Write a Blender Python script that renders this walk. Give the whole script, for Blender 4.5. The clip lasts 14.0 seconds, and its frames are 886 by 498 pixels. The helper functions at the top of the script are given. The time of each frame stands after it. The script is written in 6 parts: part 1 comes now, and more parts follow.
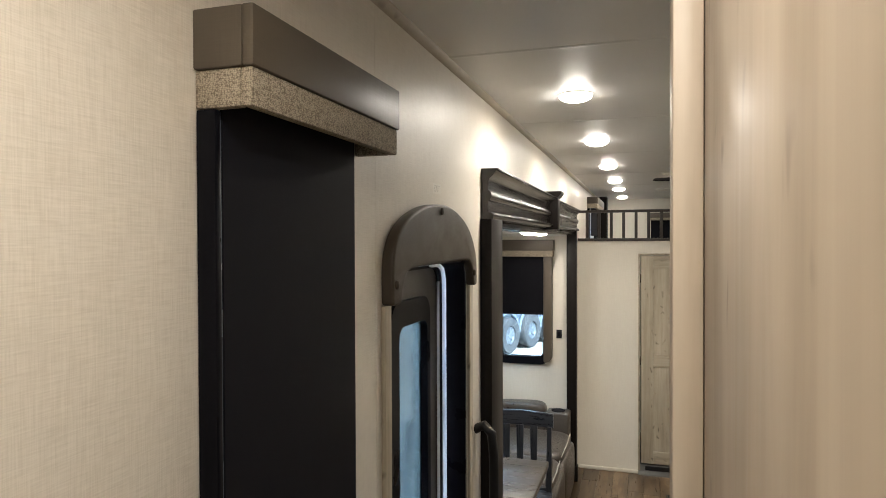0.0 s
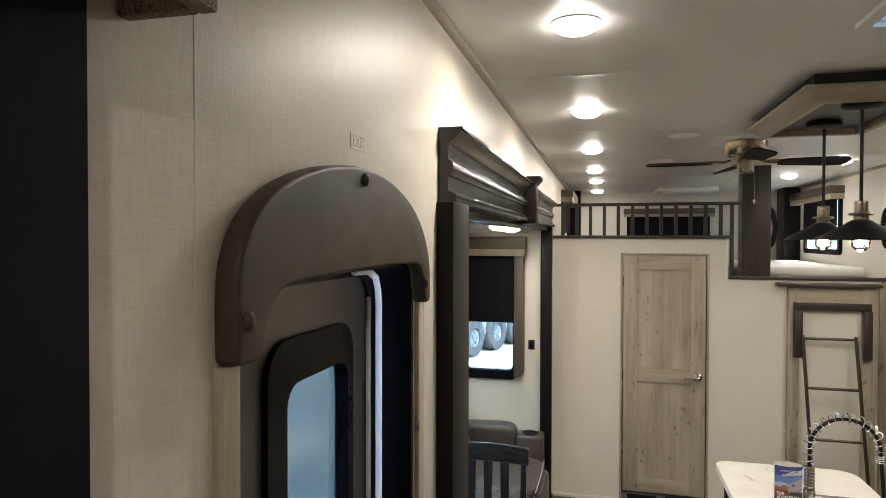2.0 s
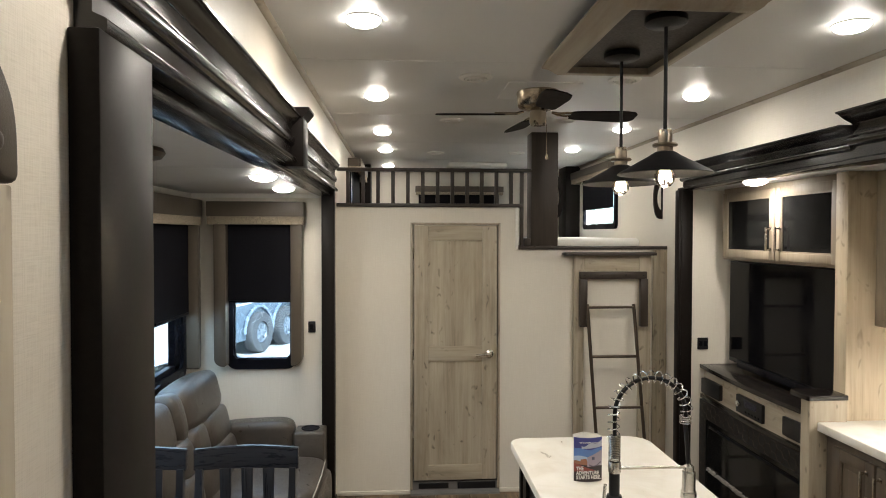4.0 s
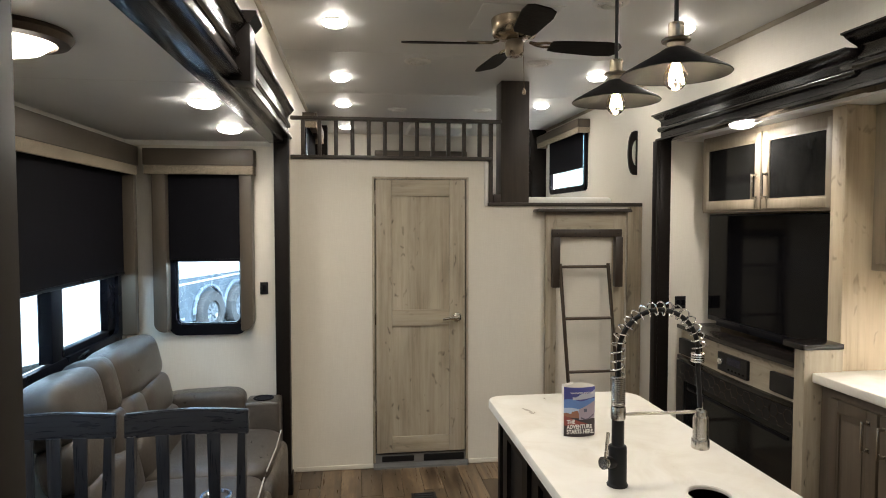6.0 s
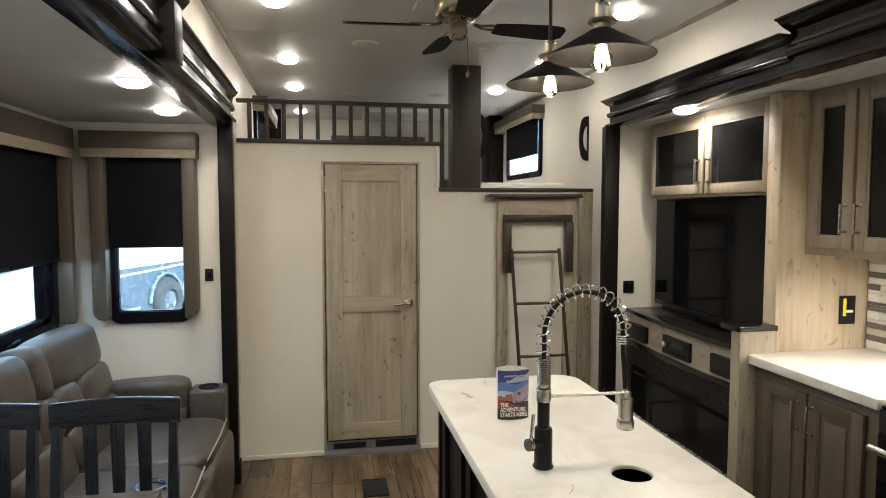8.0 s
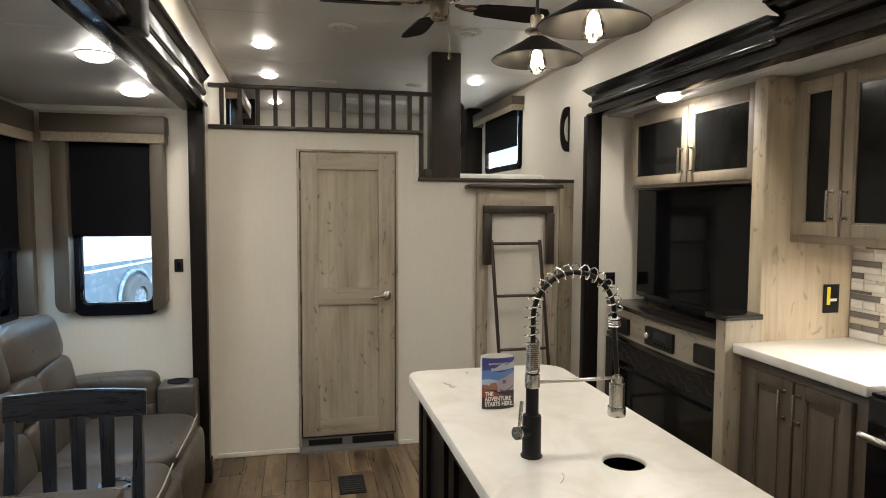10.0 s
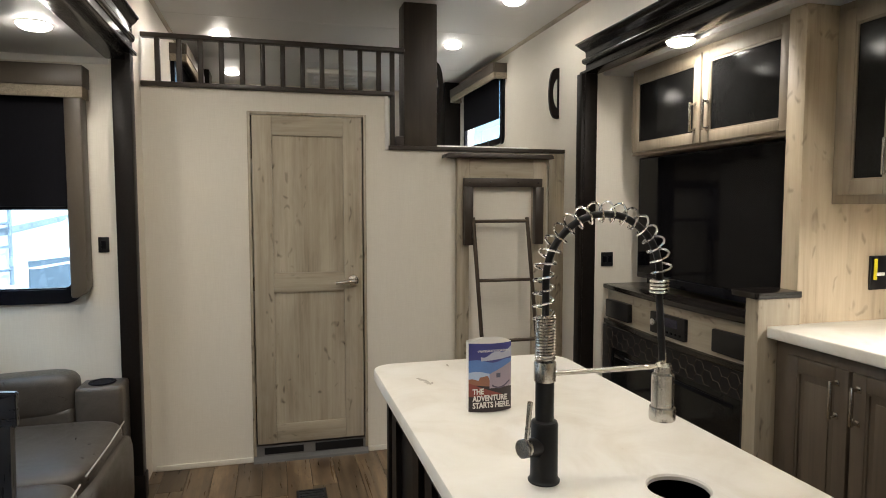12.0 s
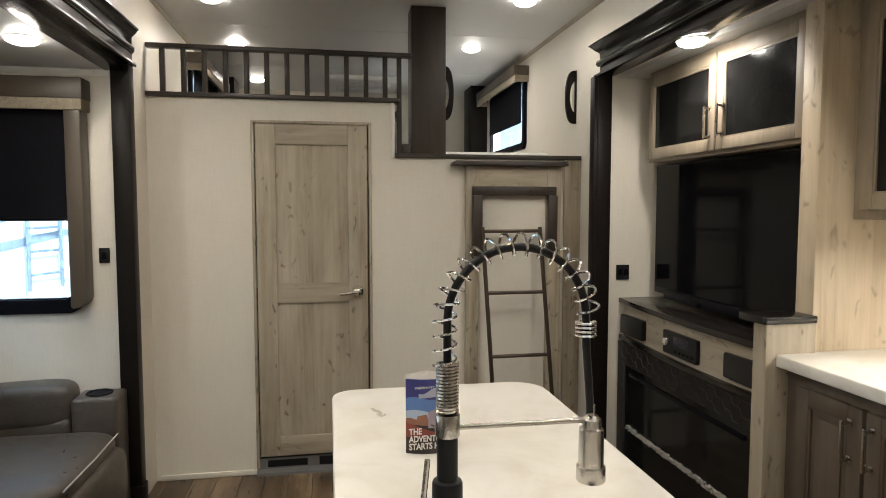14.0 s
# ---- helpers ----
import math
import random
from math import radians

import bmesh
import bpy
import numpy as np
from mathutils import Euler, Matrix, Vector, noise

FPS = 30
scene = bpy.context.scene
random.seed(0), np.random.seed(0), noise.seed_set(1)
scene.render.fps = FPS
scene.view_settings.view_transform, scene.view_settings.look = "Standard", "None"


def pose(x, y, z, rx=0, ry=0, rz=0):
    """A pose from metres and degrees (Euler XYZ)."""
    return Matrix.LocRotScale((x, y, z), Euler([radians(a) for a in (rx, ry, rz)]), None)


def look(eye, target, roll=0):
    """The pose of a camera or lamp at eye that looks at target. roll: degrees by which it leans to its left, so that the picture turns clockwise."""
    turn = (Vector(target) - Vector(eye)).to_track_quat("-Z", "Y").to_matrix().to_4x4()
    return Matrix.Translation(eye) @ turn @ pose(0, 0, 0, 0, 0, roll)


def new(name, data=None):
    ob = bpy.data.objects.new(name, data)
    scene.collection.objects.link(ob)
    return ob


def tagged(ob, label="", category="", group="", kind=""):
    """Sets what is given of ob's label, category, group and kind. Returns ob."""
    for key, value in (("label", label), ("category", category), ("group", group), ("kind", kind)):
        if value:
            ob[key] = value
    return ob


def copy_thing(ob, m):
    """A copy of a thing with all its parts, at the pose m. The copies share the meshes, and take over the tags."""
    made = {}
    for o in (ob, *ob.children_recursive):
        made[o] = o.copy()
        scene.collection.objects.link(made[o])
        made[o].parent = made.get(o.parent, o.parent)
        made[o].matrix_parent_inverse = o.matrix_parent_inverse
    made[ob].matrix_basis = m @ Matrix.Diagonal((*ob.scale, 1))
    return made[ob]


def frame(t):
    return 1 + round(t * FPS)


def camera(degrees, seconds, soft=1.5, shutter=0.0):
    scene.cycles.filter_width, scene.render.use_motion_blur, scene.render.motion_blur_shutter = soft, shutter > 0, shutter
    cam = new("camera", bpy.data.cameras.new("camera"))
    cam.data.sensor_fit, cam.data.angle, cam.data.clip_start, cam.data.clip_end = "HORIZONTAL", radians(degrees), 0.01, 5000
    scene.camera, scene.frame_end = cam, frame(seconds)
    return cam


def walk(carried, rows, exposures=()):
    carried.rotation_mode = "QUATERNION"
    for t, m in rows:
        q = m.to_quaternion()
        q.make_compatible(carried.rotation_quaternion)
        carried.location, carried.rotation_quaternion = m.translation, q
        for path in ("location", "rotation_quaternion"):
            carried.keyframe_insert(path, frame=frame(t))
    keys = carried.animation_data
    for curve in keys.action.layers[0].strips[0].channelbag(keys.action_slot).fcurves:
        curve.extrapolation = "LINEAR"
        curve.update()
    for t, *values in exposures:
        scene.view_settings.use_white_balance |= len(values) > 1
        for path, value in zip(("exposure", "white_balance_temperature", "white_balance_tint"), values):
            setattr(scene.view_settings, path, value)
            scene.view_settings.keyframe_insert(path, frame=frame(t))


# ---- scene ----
cam = camera(69.8, 14.0, soft=0.95)
PATH = [
    (0, (0.063, 0.709, 1.912), (-0.536, 2.617, 1.886), -0.2),
    (0.5, (-0.036, 0.855, 1.914), (-0.639, 2.762, 1.875), 0.1),
    (1, (-0.064, 1.026, 1.9), (-0.646, 2.939, 1.863), 0.1),
    (1.5, (-0.076, 1.234, 1.917), (-0.617, 3.158, 1.883), 0.0),
    (2, (-0.089, 1.388, 1.901), (-0.579, 3.326, 1.869), 0.1),
    (2.5, (-0.109, 1.594, 1.888), (-0.464, 3.562, 1.854), 0.2),
    (3, (-0.108, 1.733, 1.875), (-0.194, 3.731, 1.841), 0.2),
    (3.5, (-0.09, 1.83, 1.791), (-0.033, 3.829, 1.745), 0.1),
    (4, (-0.038, 1.941, 1.725), (0.097, 3.936, 1.679), 0.1),
    (6.3, (-0.067, 2.238, 1.527), (0.212, 4.216, 1.433), 0.0),
    (6.5, (-0.062, 2.243, 1.522), (0.223, 4.22, 1.428), -0.0),
    (7, (-0.046, 2.263, 1.512), (0.264, 4.235, 1.401), -0.1),
    (7.5, (0.01, 2.23, 1.526), (0.349, 4.197, 1.403), -0.1),
    (8, (0.043, 2.23, 1.526), (0.411, 4.192, 1.395), -0.0),
    (10.3, (0.04, 2.358, 1.441), (0.496, 4.301, 1.306), 0.1),
    (10.5, (0.064, 2.408, 1.391), (0.53, 4.347, 1.247), -0.0),
    (11, (0.12, 2.552, 1.349), (0.605, 4.488, 1.207), 0.0),
    (11.5, (0.14, 2.676, 1.335), (0.634, 4.609, 1.196), 0.1),
    (12, (0.153, 2.766, 1.331), (0.666, 4.694, 1.194), 0.0),
    (12.5, (0.233, 2.832, 1.335), (0.736, 4.763, 1.198), 0.1),
    (13, (0.389, 2.926, 1.365), (0.808, 4.877, 1.221), -0.1),
    (13.5, (0.403, 2.893, 1.355), (0.796, 4.849, 1.216), 0.0),
    (14, (0.409, 2.826, 1.375), (0.761, 4.79, 1.241), 0.0),
]
walk(cam, [(t, look(eye, target, roll)) for t, eye, target, roll in PATH], [(0.0, 3.25), (2.0, 3.08), (4.0, 3.02), (8.0, 2.98), (11.0, 2.86), (14.0, 2.92)])

# ---- world and light ----
world = bpy.data.worlds.new("sky")
scene.world = world
world.use_nodes = True
wn = world.node_tree.nodes
sky = wn.new("ShaderNodeTexSky")
sky.sky_type, sky.sun_disc = "NISHITA", False
sky.sun_elevation, sky.sun_rotation = radians(42), radians(138)
wn["Background"].inputs["Strength"].default_value = 0.15
world.node_tree.links.new(sky.outputs[0], wn["Background"].inputs["Color"])


def lamp(name, kind, m, energy, colour, **more):
    data = bpy.data.lights.new(name, kind)
    data.energy, data.color = energy, colour
    for key, value in more.items():
        if key == "size":
            data.size = value
        if key == "angle":
            data.angle = value
        if key == "spread":
            data.spread = value
        if key == "radius":
            data.shadow_soft_size = value
    if kind == "AREA":
        data.shape = "RECTANGLE" if "size_y" in more else "DISK"
        if "size_y" in more:
            data.size_y = more["size_y"]
    ob = new(name, data)
    ob.matrix_world = m
    return ob


SUN_FROM = Vector((0.50, -0.55, 0.67))
lamp("sun", "SUN", look(SUN_FROM * 50, (0, 0, 0)), 3.4, (1.0, 0.97, 0.94), angle=radians(12))

WARM = (1.0, 0.925, 0.825)
LAMP_W = 0.62
LEFT_PUCKS = [(-0.155, y, 2.41) for y in (2.92, 3.985, 5.095, 6.2, 7.09, 8.27)]
# assumed pucks over the hallway, out of view, added to brighten its walls
UNSEEN_HALL_PUCKS = [(0.0, 0.92, 2.41), (0.0, -0.2, 2.41)]
RIGHT_PUCKS = [(x, y, 2.41) for x, y in ((1.43, 2.85), (1.425, 3.925), (1.41, 4.985), (1.395, 5.98), (1.34, 6.97))]
SLIDE_PUCKS = [(-0.61, 4.65, 1.97), (-0.65, 5.34, 1.97), (1.762, 5.06, 2.0)]
for n, (x, y, z) in enumerate(LEFT_PUCKS + RIGHT_PUCKS):
    lamp("puck_glow", "AREA", pose(x, y, z - 0.030), LAMP_W * (0.36 if y > 5.9 else 0.58 if x > 1 else 1.0), WARM, size=0.06, spread=radians(172))
for x, y, z in UNSEEN_HALL_PUCKS:
    lamp("puck_glow", "AREA", pose(x, y, z - 0.030), 0.52, WARM, size=0.06, spread=radians(172))
for n, (x, y, z) in enumerate(SLIDE_PUCKS):
    lamp("puck_glow", "AREA", pose(x, y, z - 0.030), 0.68 if x > 1 else 0.29, WARM, size=0.06, spread=radians(172))
lamp("dome_glow", "AREA", pose(-0.85, 3.8, 1.97 - 0.075), 0.42, WARM, size=0.15)
lamp("counter_glow", "AREA", pose(2.08, 3.86, 1.318), 1.3, WARM, size=0.06, spread=radians(172))
DAY = (0.50, 0.76, 1.0)
lamp("window_daylight", "AREA", pose(-1.205, 4.74, 1.252), 0.65, DAY, size=0.09, size_y=1.9)
lamp("window_daylight", "AREA", pose(-0.875, 5.795, 1.308), 0.2, DAY, size=0.34, size_y=0.05)
PENDANTS = [(0.725, 4.10), (0.725, 3.733)]
for x, y in PENDANTS:
    lamp("bulb_glow", "POINT", pose(x, y, 1.898), 0.32, (1.0, 0.82, 0.58), radius=0.006)

# ---- materials ----
MATS = {}


class Nodes:
    """A short way to wire a Principled material."""

    def __init__(self, name):
        self.m = bpy.data.materials.new(name)
        self.m.use_nodes = True
        self.t = self.m.node_tree
        self.b = self.t.nodes["Principled BSDF"]

    def add(self, kind, **inputs):
        n = self.t.nodes.new("ShaderNode" + kind)
        for key, value in inputs.items():
            slot = n.inputs[key.replace("_", " ")] if key.replace("_", " ") in n.inputs else n.inputs[int(key[1:])]
            self.put(value, slot)
        return n

    def put(self, value, slot):
        if isinstance(value, bpy.types.NodeSocket):
            self.t.links.new(value, slot)
        elif isinstance(value, bpy.types.Node):
            self.t.links.new(value.outputs[0], slot)
        else:
            slot.default_value = value

    def coords(self, scale, turn=(0, 0, 0), random_shift=False):
        c = self.add("TexCoord").outputs["Object"]
        mp = self.add("Mapping", Scale=scale, Rotation=turn)
        self.put(c, mp.inputs["Vector"])
        if random_shift:
            info = self.add("ObjectInfo").outputs["Random"]
            mul = self.add("Math", i0=info, i1=37.0)
            mul.operation = "MULTIPLY"
            comb = self.add("CombineXYZ", X=mul.outputs[0], Y=mul.outputs[0], Z=mul.outputs[0])
            self.put(comb.outputs[0], mp.inputs["Location"])
        return mp.outputs[0]

    def noise(self, vec, scale, detail=4.0, rough=0.55, distort=0.0):
        return self.add("TexNoise", Vector=vec, Scale=scale, Detail=detail, Roughness=rough, Distortion=distort).outputs["Fac"]

    def ramp(self, fac, stops):
        r = self.add("ValToRGB", Fac=fac)
        e = r.color_ramp.elements
        e[0].position, e[0].color = stops[0][0], (*stops[0][1], 1)
        e[1].position, e[1].color = stops[-1][0], (*stops[-1][1], 1)
        for p, c in stops[1:-1]:
            x = e.new(p)
            x.color = (*c, 1)
        return r.outputs["Color"]

    def mix(self, fac, a, b, how="MIX"):
        n = self.add("MixRGB", Fac=fac, Color1=a, Color2=b)
        n.blend_type = how
        return n.outputs[0]

    def grey(self, fac, lo, hi, a=0.3, b=0.7):
        n = self.add("MapRange", Value=fac)
        n.inputs["From Min"].default_value, n.inputs["From Max"].default_value = a, b
        n.inputs["To Min"].default_value, n.inputs["To Max"].default_value = lo, hi
        return n.outputs[0]

    def bump(self, height, strength, distance=0.002):
        n = self.add("Bump", Height=height, Strength=strength, Distance=distance)
        self.put(n.outputs[0], self.b.inputs["Normal"])

    def set(self, **inputs):
        for key, value in inputs.items():
            self.put(value, self.b.inputs[key.replace("_", " ")])
        return self.m


def c4(c):
    return (*c, 1.0)


def plain(name, colour, rough=0.5, metal=0.0, vary=0.12, scale=25.0, bump=0.15, coat=0.0, size=0.001, spec=0.5):
    """Paint, plastic or metal with a faint mottling and fine relief."""
    n = Nodes(name)
    v = n.coords((1, 1, 1))
    big, fine = n.noise(v, scale * 0.25), n.noise(v, scale * 9, 3)
    lo, hi = [tuple(max(0, min(1, q * k)) for q in colour) for k in (1 - vary, 1 + vary)]
    col = n.ramp(n.mix(0.5, big, fine), [(0.3, lo), (0.7, hi)])
    n.bump(fine, bump, size)
    return n.set(Base_Color=col, Roughness=n.grey(big, max(0.02, rough - 0.06), rough + 0.07), Metallic=metal, Coat_Weight=coat, Specular_IOR_Level=spec)


def wood(name, dark, mid, light, along="z", rough=0.5, knots=0.0, fine=1.0, bump=0.25, shift=False, coat=0.0, spec=0.5, tone=0.0):
    """Wood grain that runs along one axis, with stains and, if wanted, knots."""
    n = Nodes(name)
    k = {"x": 0, "y": 1, "z": 2}[along]
    st = [1.0, 1.0, 1.0]
    st[k] = 0.045
    v = n.coords(st, random_shift=shift)
    st2 = [1.0, 1.0, 1.0]
    st2[k] = 0.22
    v2 = n.coords(st2, random_shift=shift)
    grain = n.noise(v, 95 * fine, 6, 0.65, 0.4)
    band = n.noise(v, 16 * fine, 4, 0.55, 1.2)
    stain = n.noise(v2, 7, 4, 0.6, 0.5)
    fac = n.mix(0.36, band, grain)
    fac = n.mix(0.44, fac, stain)
    col = n.ramp(fac, [(0.32, dark), (0.47, mid), (0.64, light)])
    if knots:
        v3 = n.coords([0.9 if q == k else 1.6 for q in range(3)], random_shift=shift)
        warped = n.add("VectorMath", i0=v3)
        warped.operation = "ADD"
        nn = n.add("TexNoise", Vector=v3, Scale=6.0)
        n.put(nn.outputs["Color"], warped.inputs[1])
        vo = n.add("TexVoronoi", Vector=warped.outputs[0], Scale=4.4, Randomness=1.0)
        spot = n.grey(vo.outputs["Distance"], 0.9, 0.0, 0.03, 0.24)
        spot2 = n.add("Math", i0=spot, i1=knots)
        spot2.operation = "MULTIPLY"
        col = n.mix(spot2.outputs[0], col, c4([q * 0.55 for q in dark]))
    if tone:
        each = n.grey(n.add("ObjectInfo").outputs["Random"], 1 - tone, 1 + tone, 0, 1)
        comb = n.add("CombineXYZ", X=each, Y=each, Z=each)
        col = n.mix(1.0, col, comb.outputs[0], "MULTIPLY")
    n.bump(n.mix(0.6, grain, band), bump, 0.0012)
    return n.set(Base_Color=col, Roughness=n.grey(grain, rough - 0.08, rough + 0.1), Coat_Weight=coat, Specular_IOR_Level=spec)


def linen(name, lo, hi, rough=0.42, weave=420.0, bump=0.35, cross=True, spec=0.5, lohi=(0.33, 0.62)):
    """A woven-look wall vinyl: crossed fine threads and a faint large mottling."""
    n = Nodes(name)
    up = n.noise(n.coords((1, 1, 0.035)), weave, 3, 0.6)
    over = n.noise(n.coords((0.05, 0.05, 1)), weave * 0.9, 3, 0.6)
    blot = n.noise(n.coords((1, 1, 0.5)), 3.0, 3)
    threads = n.mix(0.5, up, over) if cross else up
    col = n.ramp(n.mix(0.25, threads, blot), [(lohi[0], lo), (lohi[1], hi)])
    n.bump(threads, bump, 0.0008)
    return n.set(Base_Color=col, Roughness=n.grey(threads, rough - 0.07, rough + 0.1), Specular_IOR_Level=spec)


def glow(name, colour, strength):
    n = Nodes(name)
    return n.set(Base_Color=c4((0.9, 0.88, 0.84)), Emission_Color=c4(colour), Emission_Strength=strength, Roughness=0.3)


def glass(name, colour=(0.9, 0.95, 0.96), rough=0.0):
    n = Nodes(name)
    return n.set(Base_Color=c4(colour), Roughness=rough, Transmission_Weight=1.0, IOR=1.45)


M = MATS
M["wall"] = linen("wall_vinyl", (0.585, 0.53, 0.445), (0.715, 0.66, 0.575), rough=0.42, weave=640, bump=0.4, lohi=(0.36, 0.56), spec=0.5)
M["wall_far"] = linen("wall_vinyl_plain", (0.66, 0.615, 0.535), (0.74, 0.70, 0.62), rough=0.5, bump=0.15)
M["ceiling"] = plain("ceiling_vinyl", (0.70, 0.695, 0.685), 0.40, vary=0.02, scale=60, bump=0.12)
M["oak"] = wood("greige_oak", (0.20, 0.162, 0.116), (0.355, 0.304, 0.226), (0.48, 0.425, 0.335), "z", 0.5, 1.0)
M["oak_y"] = wood("greige_oak_long", (0.20, 0.162, 0.116), (0.355, 0.304, 0.226), (0.48, 0.425, 0.335), "y", 0.5, 0.6)
M["oak_x"] = wood("greige_oak_cross", (0.20, 0.162, 0.116), (0.355, 0.304, 0.226), (0.48, 0.425, 0.335), "x", 0.5, 0.6)
M["oak_hall"] = wood("hall_oak_panel", (0.22, 0.172, 0.125), (0.33, 0.27, 0.205), (0.42, 0.355, 0.28), "z", 0.48, 0.8, 0.6)
M["oak_pale"] = wood("pale_oak_panel", (0.26, 0.20, 0.132), (0.455, 0.372, 0.262), (0.57, 0.485, 0.36), "z", 0.48, 0.7)
M["cab_light"] = wood("greige_cabinet", (0.17, 0.136, 0.098), (0.245, 0.200, 0.147), (0.31, 0.258, 0.194), "z", 0.46, 0.0, 1.4)
M["cab"] = wood("taupe_cabinet", (0.062, 0.046, 0.033), (0.098, 0.076, 0.056), (0.135, 0.106, 0.078), "z", 0.45, 0.0, 1.6)
M["espresso"] = plain("espresso_moulding", (0.0085, 0.0068, 0.0062), 0.20, vary=0.25, scale=10, bump=0.02, spec=0.5)
M["espresso_z"] = plain("espresso_post", (0.0105, 0.0085, 0.0076), 0.40, vary=0.25, scale=10, bump=0.05, spec=0.10)
M["walnut"] = wood("brown_stained_wood", (0.017, 0.0115, 0.008), (0.029, 0.0205, 0.015), (0.044, 0.032, 0.024), "z", 0.42, 0.0, 1.3, 0.12)
M["walnut_x"] = wood("brown_stained_rail", (0.017, 0.0115, 0.008), (0.029, 0.0205, 0.015), (0.044, 0.032, 0.024), "x", 0.38, 0.0, 1.3, 0.12)
M["chairwood"] = wood("blue_black_wood", (0.007, 0.008, 0.012), (0.015, 0.017, 0.023), (0.032, 0.038, 0.050), "z", 0.30, 0.0, 1.0, 0.5, spec=0.5)
M["chairwood_x"] = wood("blue_black_rail", (0.007, 0.008, 0.012), (0.015, 0.017, 0.023), (0.032, 0.038, 0.050), "x", 0.30, 0.0, 1.0, 0.5, spec=0.5)
M["table"] = wood("weathered_table", (0.03, 0.025, 0.021), (0.055, 0.046, 0.038), (0.085, 0.072, 0.06), "x", 0.3, 0.0, 1.0, 0.15)
M["plank"] = wood("floor_plank", (0.030, 0.018, 0.010), (0.112, 0.074, 0.041), (0.29, 0.21, 0.13), "y", 0.32, 0.5, 0.5, 0.3, True, tone=0.36)
M["taupe"] = linen("taupe_vinyl", (0.076, 0.061, 0.045), (0.096, 0.078, 0.058), rough=0.42, weave=700, bump=0.12)
M["doorskin"] = plain("grey_brown_door_skin", (0.070, 0.060, 0.054), 0.34, vary=0.06, scale=70, bump=0.25)
M["padded"] = plain("padded_vinyl", (0.046, 0.035, 0.024), 0.5, vary=0.08, scale=60, bump=0.4, spec=0.3)


def basket():
    """Coarse basket-weave upholstery in beige and dark brown yarns."""
    n = Nodes("woven_fabric")
    v = n.coords((1, 1, 1))
    a = n.noise(n.coords((1, 1, 0.28)), 330, 2, 0.5)
    c = n.noise(n.coords((0.28, 0.28, 1)), 330, 2, 0.5)
    cell = n.add("TexVoronoi", Vector=v, Scale=420.0, Randomness=0.6).outputs["Distance"]
    yarn = n.mix(0.5, n.mix(0.5, a, c), cell)
    col = n.ramp(yarn, [(0.30, (0.46, 0.40, 0.31)), (0.46, (0.36, 0.31, 0.235)), (0.62, (0.17, 0.14, 0.105))])
    n.bump(yarn, 0.9, 0.0015)
    return n.set(Base_Color=col, Roughness=0.85, Specular_IOR_Level=0.2)


M["fabric"] = basket()
M["shade"] = linen("black_shade", (0.006, 0.006, 0.008), (0.010, 0.010, 0.0135), rough=0.62, weave=900, bump=0.25, spec=0.07)
def leather():
    """Grey-brown leather: soft creases, pebbled grain and worn, glossier patches."""
    n = Nodes("grey_brown_leather")
    v = n.coords((1, 1, 1))
    crease = n.noise(n.coords((1.0, 0.55, 1.2)), 13, 5, 0.6, 1.6)
    pebble = n.add("TexVoronoi", Vector=v, Scale=330.0, Randomness=1.0).outputs["Distance"]
    tint = n.noise(v, 6, 3)
    col = n.ramp(n.mix(0.5, crease, tint), [(0.32, (0.044, 0.036, 0.030)), (0.52, (0.062, 0.052, 0.043)), (0.70, (0.083, 0.071, 0.060))])
    n.bump(n.mix(0.22, crease, pebble), 0.55, 0.006)
    return n.set(Base_Color=col, Roughness=n.grey(crease, 0.27, 0.40), Specular_IOR_Level=0.5)


M["leather"] = leather()
M["piping"] = plain("pale_piping", (0.42, 0.39, 0.35), 0.45)
M["black"] = plain("black_plastic", (0.008, 0.008, 0.009), 0.38, vary=0.2, scale=40, spec=0.28)
M["frame"] = plain("black_window_frame", (0.005, 0.005, 0.007), 0.3, vary=0.2, spec=0.07)
M["matte"] = plain("matte_black_metal", (0.011, 0.011, 0.012), 0.42, scale=80, spec=0.3)
M["pewter"] = plain("dark_bronze_metal", (0.085, 0.064, 0.048), 0.38, metal=0.75, scale=40)
M["nickel"] = plain("brushed_nickel", (0.58, 0.55, 0.50), 0.22, metal=1.0, vary=0.06, scale=120, bump=0.2)
M["chrome"] = plain("chrome", (0.80, 0.80, 0.80), 0.09, metal=1.0, vary=0.02)
M["brass"] = plain("antique_brass", (0.30, 0.25, 0.185), 0.22, metal=1.0, vary=0.1)
M["champagne"] = plain("champagne_metal", (0.50, 0.44, 0.37), 0.34, metal=0.7, vary=0.05, scale=90)
M["white"] = plain("white_paint", (0.74, 0.72, 0.68), 0.45, vary=0.03)
M["bed"] = plain("white_mattress_cloth", (0.78, 0.77, 0.74), 0.8, vary=0.05, scale=18, bump=0.6)
M["rubber"] = plain("rubber", (0.02, 0.02, 0.021), 0.7, vary=0.25)
M["strip"] = plain("white_blue_strip", (0.72, 0.78, 0.86), 0.3, vary=0.04)
M["sill"] = plain("pale_grey_metal", (0.24, 0.24, 0.24), 0.35, metal=0.6, scale=60)
M["bladewood"] = wood("dark_fan_blade", (0.006, 0.005, 0.005), (0.010, 0.008, 0.0075), (0.016, 0.013, 0.012), "x", 0.6, 0.0, 1.2, 0.10, spec=0.12)
M["sticker"] = plain("clear_sticker", (0.70, 0.655, 0.575), 0.3, vary=0.02)
M["brownink"] = plain("faded_ink", (0.40, 0.36, 0.31), 0.5, vary=0.1)
M["satin"] = plain("satin_nickel", (0.70, 0.67, 0.62), 0.2, metal=1.0, vary=0.04, scale=60, bump=0.05)
